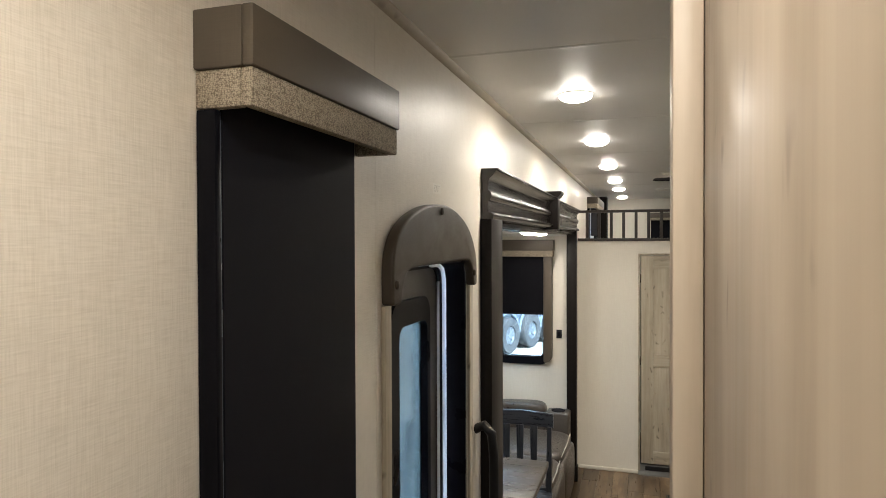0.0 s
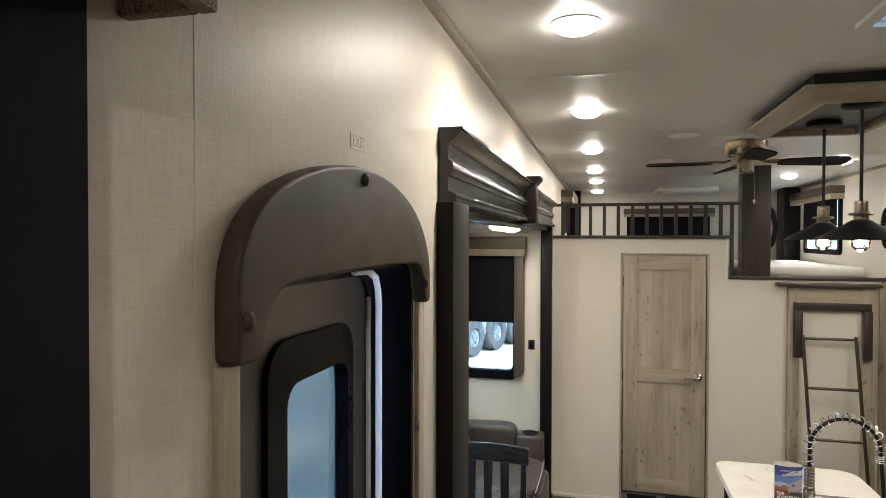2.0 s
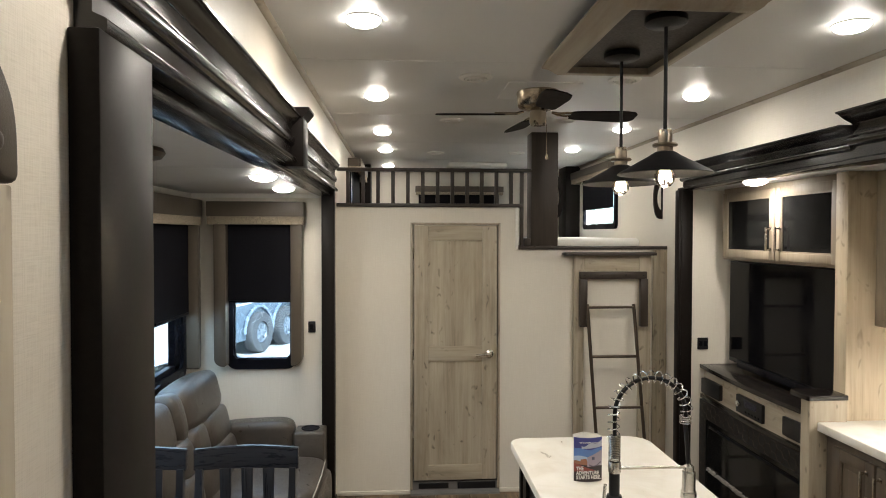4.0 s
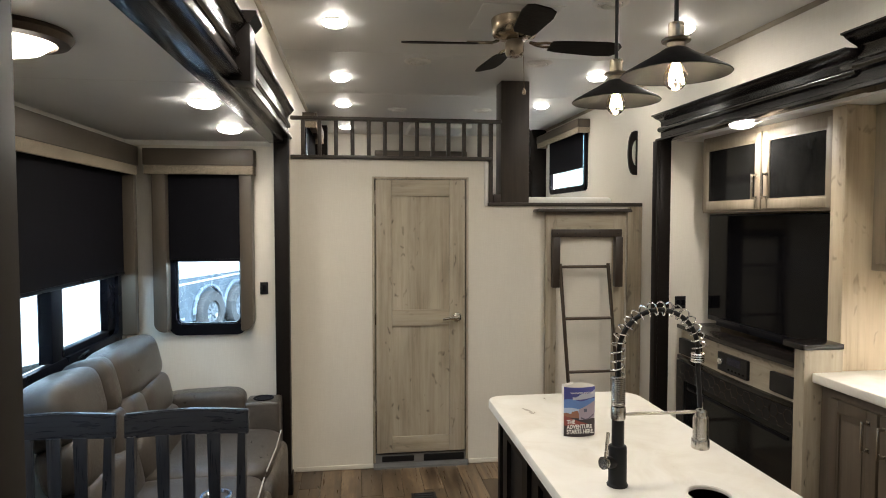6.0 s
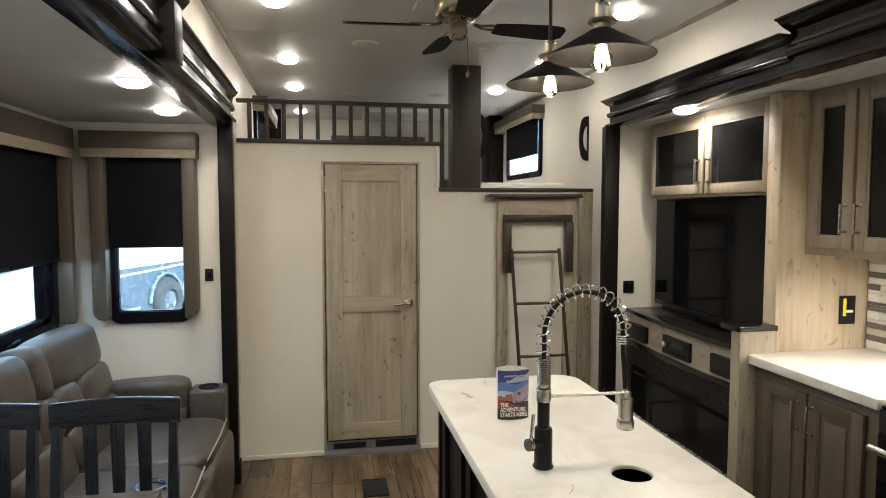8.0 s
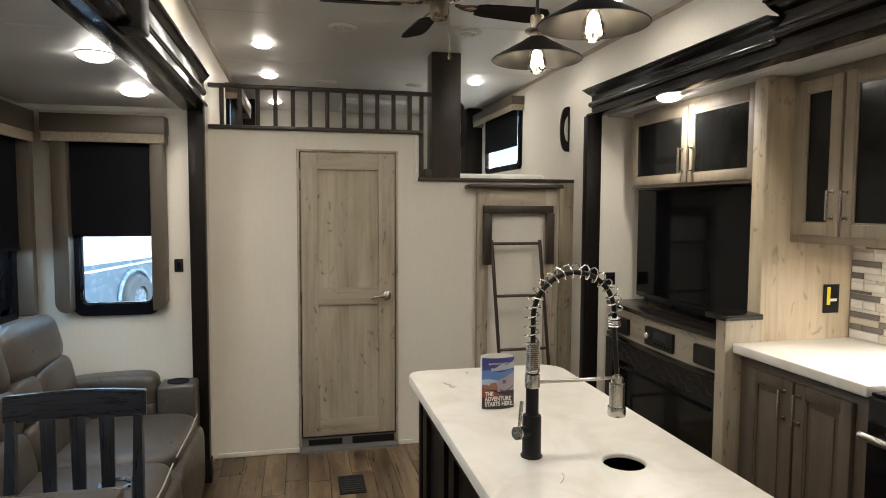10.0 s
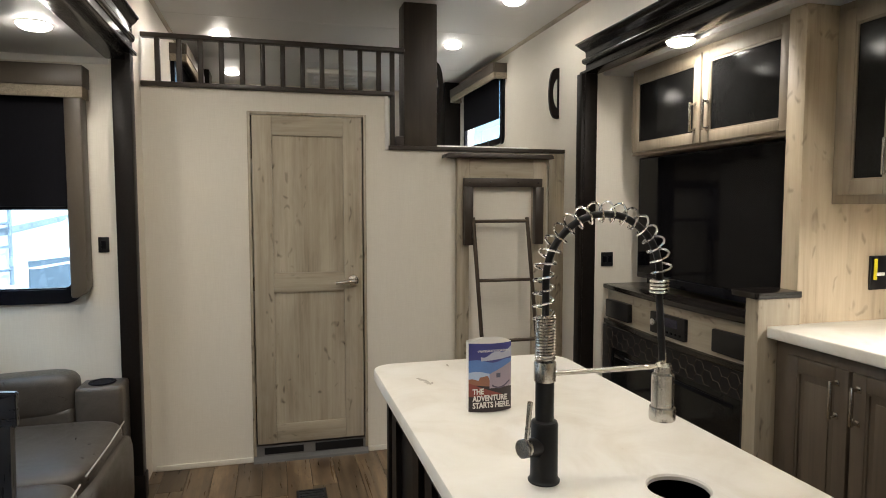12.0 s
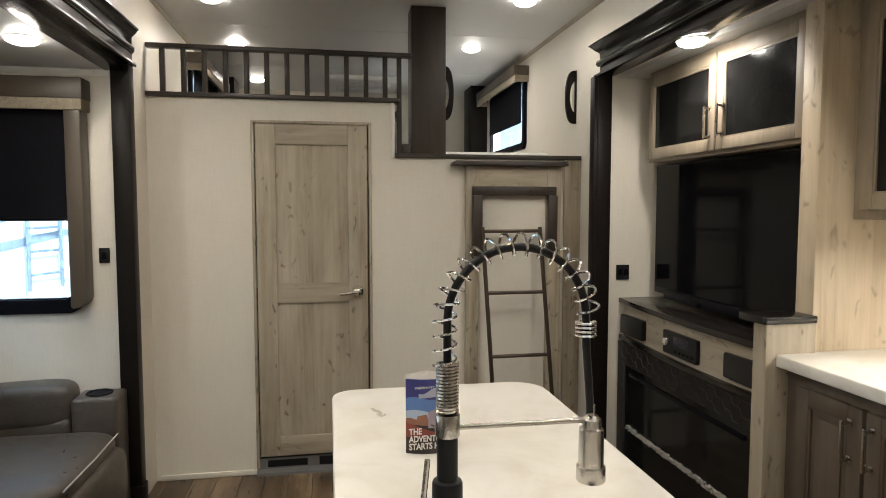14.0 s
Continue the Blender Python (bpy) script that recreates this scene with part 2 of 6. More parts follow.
M["mould"] = wood("greige_moulding", (0.23, 0.19, 0.14), (0.32, 0.27, 0.205), (0.40, 0.35, 0.275), "y", 0.5, 0.0, 1.3, 0.12)
M["rim"] = plain("alloy_rim", (0.20, 0.22, 0.245), 0.4, metal=0.5, scale=40)
M["aged"] = plain("aged_nickel", (0.30, 0.255, 0.195), 0.3, metal=1.0, vary=0.08, scale=60)
M["ovenframe"] = plain("bronze_champagne_frame", (0.25, 0.20, 0.15), 0.36, metal=0.6, vary=0.05, scale=90)
M["gasket"] = plain("grey_gasket", (0.26, 0.30, 0.36), 0.25, metal=0.6)
M["tvglass"] = plain("screen_glass", (0.004, 0.004, 0.005), 0.07, vary=0.1, bump=0.0, spec=0.11)
M["smoke"] = plain("smoked_glass", (0.010, 0.010, 0.010), 0.09, vary=0.3, bump=0.0, spec=0.18)
M["glass"] = glass("window_glass")
M["tint"] = glass("tinted_window_glass", (0.31, 0.43, 0.51))
M["frost"] = glass("frosted_door_glass", (0.10, 0.16, 0.20), 0.13)
M["bulbglass"] = glass("bulb_glass", (1.0, 0.95, 0.86))
M["puck"] = glow("puck_lens", (1.0, 0.94, 0.84), 5.8)
M["filament"] = glow("bulb_filament", (1.0, 0.80, 0.50), 27.0)
M["domeglass"] = glow("dome_lens", (1.0, 0.92, 0.78), 2.4)
M["display"] = plain("radio_display", (0.008, 0.010, 0.03), 0.2, bump=0.0)
M["yellow"] = plain("yellow_tag", (0.75, 0.62, 0.02), 0.5)
M["cream"] = plain("cream_switch", (0.7, 0.68, 0.62), 0.4)
M["ground"] = plain("pale_gravel_lot", (0.50, 0.48, 0.45), 0.9, vary=0.3, scale=14, bump=0.8, size=0.02)
M["carbody"] = plain("dark_vehicle_paint", (0.075, 0.10, 0.125), 0.25, vary=0.06, coat=0.4)
M["carpet"] = plain("brown_loft_carpet", (0.10, 0.085, 0.07), 0.9, vary=0.2, scale=90, bump=0.6)
M["stripe"] = plain("grey_vehicle_graphic", (0.20, 0.23, 0.26), 0.3, vary=0.05)
M["carwhite"] = plain("white_vehicle_paint", (0.75, 0.75, 0.75), 0.3, vary=0.03)
M["carglass"] = plain("vehicle_window", (0.05, 0.07, 0.08), 0.1, vary=0.1)
M["tyre"] = plain("tyre_rubber", (0.06, 0.06, 0.062), 0.75)
M["card"] = plain("brochure_card", (0.78, 0.76, 0.72), 0.4, vary=0.03)
M["ember"] = plain("glass_ember_crystals", (0.35, 0.33, 0.30), 0.15, vary=0.5, scale=200, bump=0.8)


def solid_surface():
    """White stone-look counter with faint drifting veins."""
    n = Nodes("white_solid_surface")
    v = n.coords((1, 1, 1))
    cloud = n.noise(v, 5, 6, 0.6, 1.5)
    vein = n.noise(v, 11, 5, 0.7, 2.4)
    col = n.ramp(cloud, [(0.30, (0.66, 0.62, 0.55)), (0.52, (0.76, 0.735, 0.68)), (0.7, (0.80, 0.78, 0.735))])
    line = n.grey(vein, 0.0, 0.05, 0.58, 0.78)
    col = n.mix(line, col, c4((0.45, 0.40, 0.33)))
    n.bump(n.noise(v, 300, 2), 0.05, 0.0005)
    return n.set(Base_Color=col, Roughness=n.grey(cloud, 0.27, 0.37))




def acrylic():
    """Milky skylight dome that scatters the daylight."""
    n = Nodes("milky_acrylic")
    tr = n.add("BsdfTranslucent", Color=c4((0.30, 0.42, 0.50)))
    n.put(tr.outputs[0], n.t.nodes["Material Output"].inputs["Surface"])
    return n.m


M["acrylic"] = acrylic()
M["counter"] = solid_surface()


def daylit_gap():
    """Milky filler that lets daylight through, standing in for the bright door gap."""
    n = Nodes("milky_gap_strip")
    n.put(n.add("BsdfTranslucent", Color=c4((0.95, 0.97, 1.0))).outputs[0], n.t.nodes["Material Output"].inputs["Surface"])
    return n.m


M["gap_fill"] = daylit_gap()


def strip_tile():
    """Glass and stone strip tiles, each piece its own tone."""
    n = Nodes("mosaic_strip")
    r = n.add("ObjectInfo").outputs["Random"]
    v = n.coords((1, 0.2, 1), random_shift=True)
    veins = n.noise(v, 22, 5, 0.6, 2.0)
    base = n.ramp(r, [(0.0, (0.16, 0.145, 0.13)), (0.20, (0.20, 0.18, 0.16)), (0.27, (0.68, 0.66, 0.62)), (0.6, (0.76, 0.74, 0.70)), (0.66, (0.56, 0.50, 0.42)), (0.8, (0.8, 0.78, 0.75))])
    base.node.color_ramp.interpolation = "CONSTANT"
    col = n.mix(0.22, base, n.ramp(veins, [(0.35, (0.25, 0.21, 0.17)), (0.6, (0.78, 0.75, 0.71))]), "MULTIPLY")
    return n.set(Base_Color=col, Roughness=0.14)


M["tile"] = strip_tile()
M["grout"] = plain("pale_grout", (0.55, 0.53, 0.49), 0.8)

# ---- shape helpers ----
ORIGIN = {}


def bm_new():
    return bmesh.new()


def add_bm(bm, other, m=None):
    me = bpy.data.meshes.new("join")
    if m is not None:
        bmesh.ops.transform(other, matrix=m, verts=other.verts)
    other.to_mesh(me)
    other.free()
    bm.from_mesh(me)
    bpy.data.meshes.remove(me)
    return bm


def box(bm, x0, x1, y0, y1, z0, z1, r=0.0, seg=2, m=None):
    b = bmesh.new()
    bmesh.ops.create_cube(b, size=1.0)
    bmesh.ops.scale(b, vec=(x1 - x0, y1 - y0, z1 - z0), verts=b.verts)
    bmesh.ops.translate(b, vec=((x0 + x1) / 2, (y0 + y1) / 2, (z0 + z1) / 2), verts=b.verts)
    if r:
        bmesh.ops.bevel(b, geom=b.edges[:], offset=r, segments=seg, profile=0.5, affect="EDGES", clamp_overlap=True)
    return add_bm(bm, b, m)


def prism(bm, outline, axis, a0, a1, r=0.0, seg=2):
    """A closed 2D outline pulled along an axis. The outline's pair is (y, z) for x, (x, z) for y and (x, y) for z."""
    b = bmesh.new()

    def at(p, a):
        return {"x": (a, p[0], p[1]), "y": (p[0], a, p[1]), "z": (p[0], p[1], a)}[axis]

    lo = [b.verts.new(at(p, a0)) for p in outline]
    hi = [b.verts.new(at(p, a1)) for p in outline]
    b.faces.new(lo)
    b.faces.new(hi)
    n = len(outline)
    for i in range(n):
        b.faces.new((lo[i], lo[(i + 1) % n], hi[(i + 1) % n], hi[i]))
    bmesh.ops.recalc_face_normals(b, faces=b.faces)
    if r:
        ends = [e for e in b.edges if len({round({"x": v.co.x, "y": v.co.y, "z": v.co.z}[axis], 6) for v in e.verts}) == 1]
        bmesh.ops.bevel(b, geom=ends, offset=r, segments=seg, profile=0.5, affect="EDGES", clamp_overlap=True)
    return add_bm(bm, b)


def ring_prism(bm, outer, inner, axis, a0, a1):
    """Two outlines with equal counts: a frame with a hole through it."""

    def at(p, a):
        return {"x": (a, p[0], p[1]), "y": (p[0], a, p[1]), "z": (p[0], p[1], a)}[axis]

    b = bmesh.new()
    rows = [[b.verts.new(at(p, a)) for p in o] for o, a in ((outer, a0), (outer, a1), (inner, a1), (inner, a0))]
    n = len(outer)
    for k in range(4):
        for i in range(n):
            b.faces.new((rows[k][i], rows[k][(i + 1) % n], rows[(k + 1) % 4][(i + 1) % n], rows[(k + 1) % 4][i]))
    bmesh.ops.recalc_face_normals(b, faces=b.faces)
    return add_bm(bm, b)


def rounded(a0, a1, b0, b1, r, n=6):
    """A rounded rectangle as a list of pairs; r may be one radius or four (from the low-low corner on, turning left)."""
    rs = r if isinstance(r, (tuple, list)) else (r,) * 4
    out = []
    for (ca, cb, start), q in zip((((a0, b0, 180)), (a1, b0, 270), (a1, b1, 0), (a0, b1, 90)), rs):
        sa, sb = (1 if ca == a0 else -1), (1 if cb == b0 else -1)
        for i in range(n + 1):
            w = radians(start + 90 * i / n)
            out.append((ca + sa * q + q * math.cos(w), cb + sb * q + q * math.sin(w)))
    return out


def eased(outline, times=2):
    """Rounds a closed outline by cutting its corners."""
    for _ in range(times):
        out = []
        for (a, b), (c, d) in zip(outline, outline[1:] + outline[:1]):
            out += [(0.75 * a + 0.25 * c, 0.75 * b + 0.25 * d), (0.25 * a + 0.75 * c, 0.25 * b + 0.75 * d)]
        outline = out
    return outline


def tube(bm, pts, r, seg=8, caps=True):
    """A round bar along points; r is one radius or one per point."""
    b = bmesh.new()
    pts = [Vector(p) for p in pts]
    rs = r if isinstance(r, (list, tuple)) else [r] * len(pts)
    rows, side = [], None
    for i, p in enumerate(pts):
        d = (pts[min(i + 1, len(pts) - 1)] - pts[max(i - 1, 0)]).normalized()
        if side is None:
            side = d.cross(Vector((0, 0, 1)) if abs(d.z) < 0.9 else Vector((1, 0, 0))).normalized()
        side = (side - d * side.dot(d)).normalized()
        other = d.cross(side)
        rows.append([b.verts.new(p + rs[i] * (math.cos(q) * side + math.sin(q) * other)) for q in [2 * math.pi * k / seg for k in range(seg)]])
    for a, c in zip(rows, rows[1:]):
        for k in range(seg):
            b.faces.new((a[k], a[(k + 1) % seg], c[(k + 1) % seg], c[k]))
    if caps:
        b.faces.new(rows[0])
        b.faces.new(rows[-1])
    bmesh.ops.recalc_face_normals(b, faces=b.faces)
    return add_bm(bm, b)


def lathe(bm, profile, centre, seg=24, m=None):
    """Turns (radius, height) pairs round a vertical axis at the centre."""
    b = bmesh.new()
    cx, cy, cz = centre
    rows = []
    for r, h in profile:
        if r < 1e-5:
            rows.append([b.verts.new((cx, cy, cz + h))])
        else:
            rows.append([b.verts.new((cx + r * math.cos(2 * math.pi * k / seg), cy + r * math.sin(2 * math.pi * k / seg), cz + h)) for k in range(seg)])
    for a, c in zip(rows, rows[1:]):
        for k in range(seg):
            quad = [a[k % len(a)], a[(k + 1) % len(a)], c[(k + 1) % len(c)], c[k % len(c)]]
            quad = [v for n, v in enumerate(quad) if v not in quad[:n]]
            if len(quad) > 2:
                b.faces.new(quad)
    bmesh.ops.recalc_face_normals(b, faces=b.faces)
    return add_bm(bm, b, m)


def puff(bm, c, s, e=0.45, nu=26, nv=18, m=None, wrinkle=0.0):
    """A stuffed cushion: a superellipsoid with half sizes s, slightly uneven."""
    b = bmesh.new()

    def pw(q, k):
        return math.copysign(abs(q) ** k, q)

    rows = []
    for j in range(nv + 1):
        v = -math.pi / 2 + math.pi * j / nv
        row = []
        for i in range(nu):
            u = 2 * math.pi * i / nu
            p = Vector((s[0] * pw(math.cos(v), e) * pw(math.cos(u), e), s[1] * pw(math.cos(v), e) * pw(math.sin(u), e), s[2] * pw(math.sin(v), e)))
            if wrinkle:
                p *= 1 + wrinkle * noise.noise(p * 9 + Vector(c) * 7)
            row.append(b.verts.new(p))
        rows.append(row)
    for a, q in zip(rows, rows[1:]):
        for k in range(nu):
            b.faces.new((a[k], a[(k + 1) % nu], q[(k + 1) % nu], q[k]))
    bmesh.ops.remove_doubles(b, verts=b.verts, dist=1e-5)
    bmesh.ops.recalc_face_normals(b, faces=b.faces)
    return add_bm(bm, b, Matrix.Translation(c) @ (m or Matrix()))


def finish(name, bm, material, smooth=True):
    me = bpy.data.meshes.new(name)
    bm.to_mesh(me)
    bm.free()
    if smooth:
        me.shade_smooth()
        me.set_sharp_from_angle(angle=radians(38))
    me.materials.append(material)
    return me


def thing(name, label, category, at=(0, 0, 0), group="", kind=""):
    ob = new(name)
    ob.empty_display_size = 0.05
    ob.location = at
    ORIGIN[ob.name] = Vector(at)
    return tagged(ob, label, category, group, kind)


def part(name, bm, material, parent, label=""):
    o = ORIGIN[parent.name]
    bmesh.ops.translate(bm, vec=-o, verts=bm.verts)
    ob = new(name, finish(name, bm, material))
    ob.parent = parent
    ORIGIN[ob.name] = o
    return tagged(ob, label)


def whole(name, bm, material, label, category, at=(0, 0, 0), group="", kind=""):
    bmesh.ops.translate(bm, vec=-Vector(at), verts=bm.verts)
    ob = new(name, finish(name, bm, material))
    ob.location = at
    ORIGIN[ob.name] = Vector(at)
    return tagged(ob, label, category, group, kind)


def bx(x0, x1, y0, y1, z0, z1, r=0.0, seg=2):
    return box(bm_new(), x0, x1, y0, y1, z0, z1, r, seg)


def lettering(name, text, size, m, material, parent, extrude=0.0004, align="LEFT", bold=0.0):
    cu = bpy.data.curves.new(name, "FONT")
    cu.body, cu.size, cu.extrude, cu.align_x, cu.offset = text, size, extrude, align, size * bold
    tmp = new(name, cu)
    me = bpy.data.meshes.new_from_object(tmp.evaluated_get(bpy.context.evaluated_depsgraph_get()))
    bpy.data.objects.remove(tmp)
    bpy.data.curves.remove(cu)
    me.materials.clear()
    me.materials.append(material)
    me.transform(Matrix.Translation(-ORIGIN[parent.name]) @ m)
    ob = new(name, me)
    ob.parent = parent
    ORIGIN[ob.name] = ORIGIN[parent.name]
    return ob

# ---- structure ----
LW, RW, CEIL, BACK = -0.455, 1.765, 2.41, 6.13
END = 8.75


def slabs(name, material, label, *boxes, kind="structure", category="wall"):
    bm = bm_new()
    for q in boxes:
        box(bm, *q)
    return whole(name, bm, M[material], label, category, kind=kind)


slabs("wall_west", "wall", "cream linen-textured vinyl side wall",
      (LW - 0.06, LW, -0.7, 1.378, 0, CEIL), (LW - 0.06, LW, 1.378, 1.730, 0, 1.05), (LW - 0.06, LW, 1.378, 1.730, 2.06, CEIL),
      (LW - 0.06, LW, 1.730, 1.96, 0, CEIL), (LW - 0.06, LW, 1.96, 2.60, 1.862, CEIL), (LW - 0.06, LW, 2.60, 2.86, 0, CEIL),
      (LW - 0.06, LW, 2.86, 5.90, 1.99, CEIL), (LW - 0.06, LW, 5.90, 7.15, 0, CEIL), (LW - 0.06, LW, 7.15, 8.05, 0, 1.80),
      (LW - 0.06, LW, 7.15, 8.05, 2.26, CEIL), (LW - 0.06, LW, 8.05, END, 0, CEIL))
slabs("wall_east", "wall_far", "cream vinyl side wall",
      (RW, RW + 0.06, 5.80, 7.12, 0, CEIL), (RW, RW + 0.06, 7.12, 8.02, 0, 1.80), (RW, RW + 0.06, 7.12, 8.02, 2.26, CEIL),
      (RW, RW + 0.06, 8.02, END, 0, CEIL), (RW, RW + 0.06, -0.7, 5.80, 2.02, CEIL), (RW, RW + 0.06, -0.7, 2.30, 0, 2.02))
slabs("wall_south", "wall_far", "plain cream wall closing the hallway", (LW - 0.06, RW + 0.06, -0.76, -0.7, 0, CEIL))
slabs("wall_loft_end", "wall_far", "cream vinyl end wall of the loft", (LW - 0.06, RW + 0.06, END, END + 0.06, 0, CEIL))
# the partition under the loft, with its step in height and the doorway
slabs("wall_north", "wall_far", "cream vinyl partition below the loft",
      (LW, 0.045, BACK, BACK + 0.05, 0, 1.905), (0.045, 0.612, BACK, BACK + 0.05, 1.79, 1.905),
      (0.612, 0.745, BACK, BACK + 0.05, 0, 1.905), (0.745, RW, BACK, BACK + 0.05, 0, 1.625))
def pierced(name, label, outer, hole, axis, a0, a1):
    """A wall panel with one rectangular opening through it."""
    bm = bm_new()
    ring_prism(bm, rounded(*outer, 0.0005, 1), rounded(*hole, 0.0005, 1), axis, a0, a1)
    return whole(name, bm, M["wall_far"], label, "wall", kind="structure")


pierced("wall_slide_west", "cream long wall of the seating slide-out", (2.80, 5.93, 0, 2.03), (3.75, 5.72, 0.93, 1.80), "x", -1.37, -1.31)
pierced("wall_slide_north", "cream end wall of the seating slide-out", (-1.3095, LW - 0.06, 0, 2.03), (-1.065, -0.685, 0.935, 1.80), "y", 5.87, 5.93)
slabs("wall_slide_south", "wall_far", "plain near end wall of the seating slide-out", (-1.3095, LW - 0.06, 2.80, 2.86, 0, 2.03))
slabs("wall_slide_east", "wall_far", "cream wall of the kitchen slide-out",
      (2.36, 2.42, 2.24, 5.86, 0, 2.05), (RW + 0.06, 2.36, 5.80, 5.86, 0, 2.05), (RW + 0.06, 2.36, 2.24, 2.30, 0, 2.05), (RW, 2.36, 5.765, 5.7995, 0, 1.9995))
# ceilings
bm = bm_new()
box(bm, LW - 0.06, 0.51, -0.76, END + 0.06, CEIL, CEIL + 0.05)
box(bm, 0.92, RW + 0.06, -0.76, END + 0.06, CEIL, CEIL + 0.05)
box(bm, 0.51, 0.92, -0.76, 2.52, CEIL, CEIL + 0.05)
box(bm, 0.51, 0.92, 3.09, END + 0.06, CEIL, CEIL + 0.05)
for y in (0.30, 1.33, 2.37, 3.41, 4.47, 5.60, 6.68, 7.75):
    prism(bm, [(y - 0.011, CEIL), (y - 0.006, CEIL - 0.0022), (y + 0.006, CEIL - 0.0022), (y + 0.011, CEIL)], "x", LW, RW)
whole("ceiling", bm, M["ceiling"], "off-white glossy ceiling panels with thin seams", "ceiling", kind="structure")
bm = bm_new()
box(bm, -1.37, LW - 0.06, 2.80, 5.93, 1.97, 2.02)
for y in (3.3, 4.33):
    prism(bm, [(y - 0.008, 1.97), (y - 0.004, 1.9685), (y + 0.004, 1.9685), (y + 0.008, 1.97)], "x", -1.31, LW - 0.06)
whole("ceiling_slide_west", bm, M["ceiling"], "low off-white ceiling of the seating slide-out", "ceiling", kind="structure")
whole("ceiling_slide_east", bx(RW + 0.06, 2.42, 2.24, 5.86, 2.0, 2.05), M["ceiling"], "low off-white ceiling of the kitchen slide-out", "ceiling", kind="structure")
# raised hallway and its steps, loft floors
slabs("floor_base", "rubber", "dark floor bed under the planks", (-1.37, 2.42, 1.5, 7.36, -0.06, -0.006), kind="structure", category="floor")
slabs("floor_hall", "plank", "brown plank floor of the raised hallway", (LW, RW, -0.7, 1.72, 0.47, 0.53), category="floor")
slabs("stair_1", "plank", "brown plank step", (LW, 0.62, 1.72, 2.00, 0, 0.353), (LW, RW, 1.66, 1.72, 0, 0.47), category="step")
slabs("stair_2", "plank", "brown plank step", (LW, 0.62, 2.00, 2.27, 0, 0.177), category="step")
slabs("loft_floor", "carpet", "brown carpet floor of the loft", (LW, 0.745, BACK + 0.05, END, 1.84, 1.905), (0.745, RW, BACK + 0.05, END, 1.56, 1.625), category="floor")
slabs("loft_riser", "white", "white riser beside the loft step", (0.728, 0.745, BACK + 0.05, END, 1.625, 1.84), category="trim")
whole("mattress", bx(1.06, 1.745, 6.55, 8.2, 1.626, 1.70, 0.03, 4), M["bed"], "low white mattress on the loft floor", "mattress", at=(1.4, 7.4, 1.626))
slabs("wall_bath", "wall_far", "plain wall closing the room behind the door", (LW, RW, 7.3, 7.35, 0, 1.56), category="wall")
slabs("hall_side_wall", "oak_pale", "plain panel closing the hallway side", (0.62, RW, 1.62, 1.66, 0.53, CEIL), category="wall")

# thin trims
slabs("trim_wall_joint", "wall", "flat joint strip between two wall panels", (LW, LW + 0.0004, 1.900, 1.914, 0.53, CEIL - 0.02), category="trim")
bm = bm_new()
for x, s in ((LW, 1), (RW, -1)):
    prism(bm, [(x, CEIL - 0.018), (x + s * 0.006, CEIL - 0.016), (x + s * 0.017, CEIL - 0.005), (x + s * 0.018, CEIL), (x, CEIL)], "y", -0.7, END)
whole("trim_ceiling", bm, M["oak_y"], "narrow greige moulding where wall meets ceiling", "trim", kind="structure")
bm = bm_new()
prism(bm, [(-1.31, 1.945), (-1.303, 1.945), (-1.292, 1.962), (-1.292, 1.97), (-1.31, 1.97)], "y", 2.86, 5.87)
prism(bm, [(5.87, 1.945), (5.863, 1.945), (5.852, 1.962), (5.852, 1.97), (5.87, 1.97)], "x", -1.292, -0.53)
whole("trim_slide_ceiling", bm, M["white"], "cream cove moulding round the slide-out ceiling", "trim", kind="structure")
bm = bm_new()
for x0, x1 in ((LW + 0.02, 0.03), (0.63, 1.12)):
    box(bm, x0, x1, BACK - 0.012, BACK, 0.0, 0.028, 0.004)
whole("baseboard", bm, M["wall_far"], "thin cream strip along the foot of the partition", "baseboard", kind="structure")
whole("trim_partition_corner", bx(0.728, 0.748, BACK - 0.008, BACK, 1.625, 1.905, 0.003), M["white"], "white corner strip at the step of the partition", "trim", kind="structure")

# ---- slide-out surrounds: dark stained cornices and posts ----


def cornice_profile(x, s, z0, z1, d):
    """A stepped and crowned moulding in (x, z), standing d proud of the wall at x towards s."""
    h = z1 - z0
    bead = [(0.40 + 0.22 * math.sin(math.pi * k / 10), 0.46 - 0.11 * math.cos(math.pi * k / 10)) for k in range(11)]
    crown = [(0.42, 0.76), (0.46, 0.79), (0.52, 0.81), (0.70, 0.86), (0.84, 0.92), (0.90, 0.955), (1.0, 0.965), (1.0, 1.0)]
    shape = [(0, 0), (0.68, 0), (0.72, 0.02), (0.72, 0.085), (0.66, 0.11), (0.48, 0.135), (0.40, 0.15)] + bead + crown + [(0, 1.0)]
    return [(x + s * d * a, z0 + h * b) for a, b in shape]


west = thing("slide_surround", "dark espresso wood surround with a moulded cornice round the seating slide-out", "door trim", (LW, 2.9, 0))
bm = bm_new()
prism(bm, cornice_profile(LW, 1, 1.985, 2.155, 0.058), "y", 2.79, 4.29)
part("cornice", bm, M["espresso"], west)
bm = bm_new()
prism(bm, cornice_profile(LW, 1, 1.985, 2.150, 0.052), "y", 4.40, 5.86)
part("cornice", bm, M["espresso"], west)
bm = bm_new()
box(bm, LW, LW + 0.066, 4.29, 4.40, 1.972, 2.15, 0.003)
prism(bm, [(LW, 2.15), (LW + 0.066, 2.15), (LW + 0.072, 2.156), (LW + 0.088, 2.176), (LW + 0.088, 2.186), (LW, 2.186)], "y", 4.28, 4.41)
part("keystone", bm, M["espresso_z"], west, "dark block that breaks the cornice")
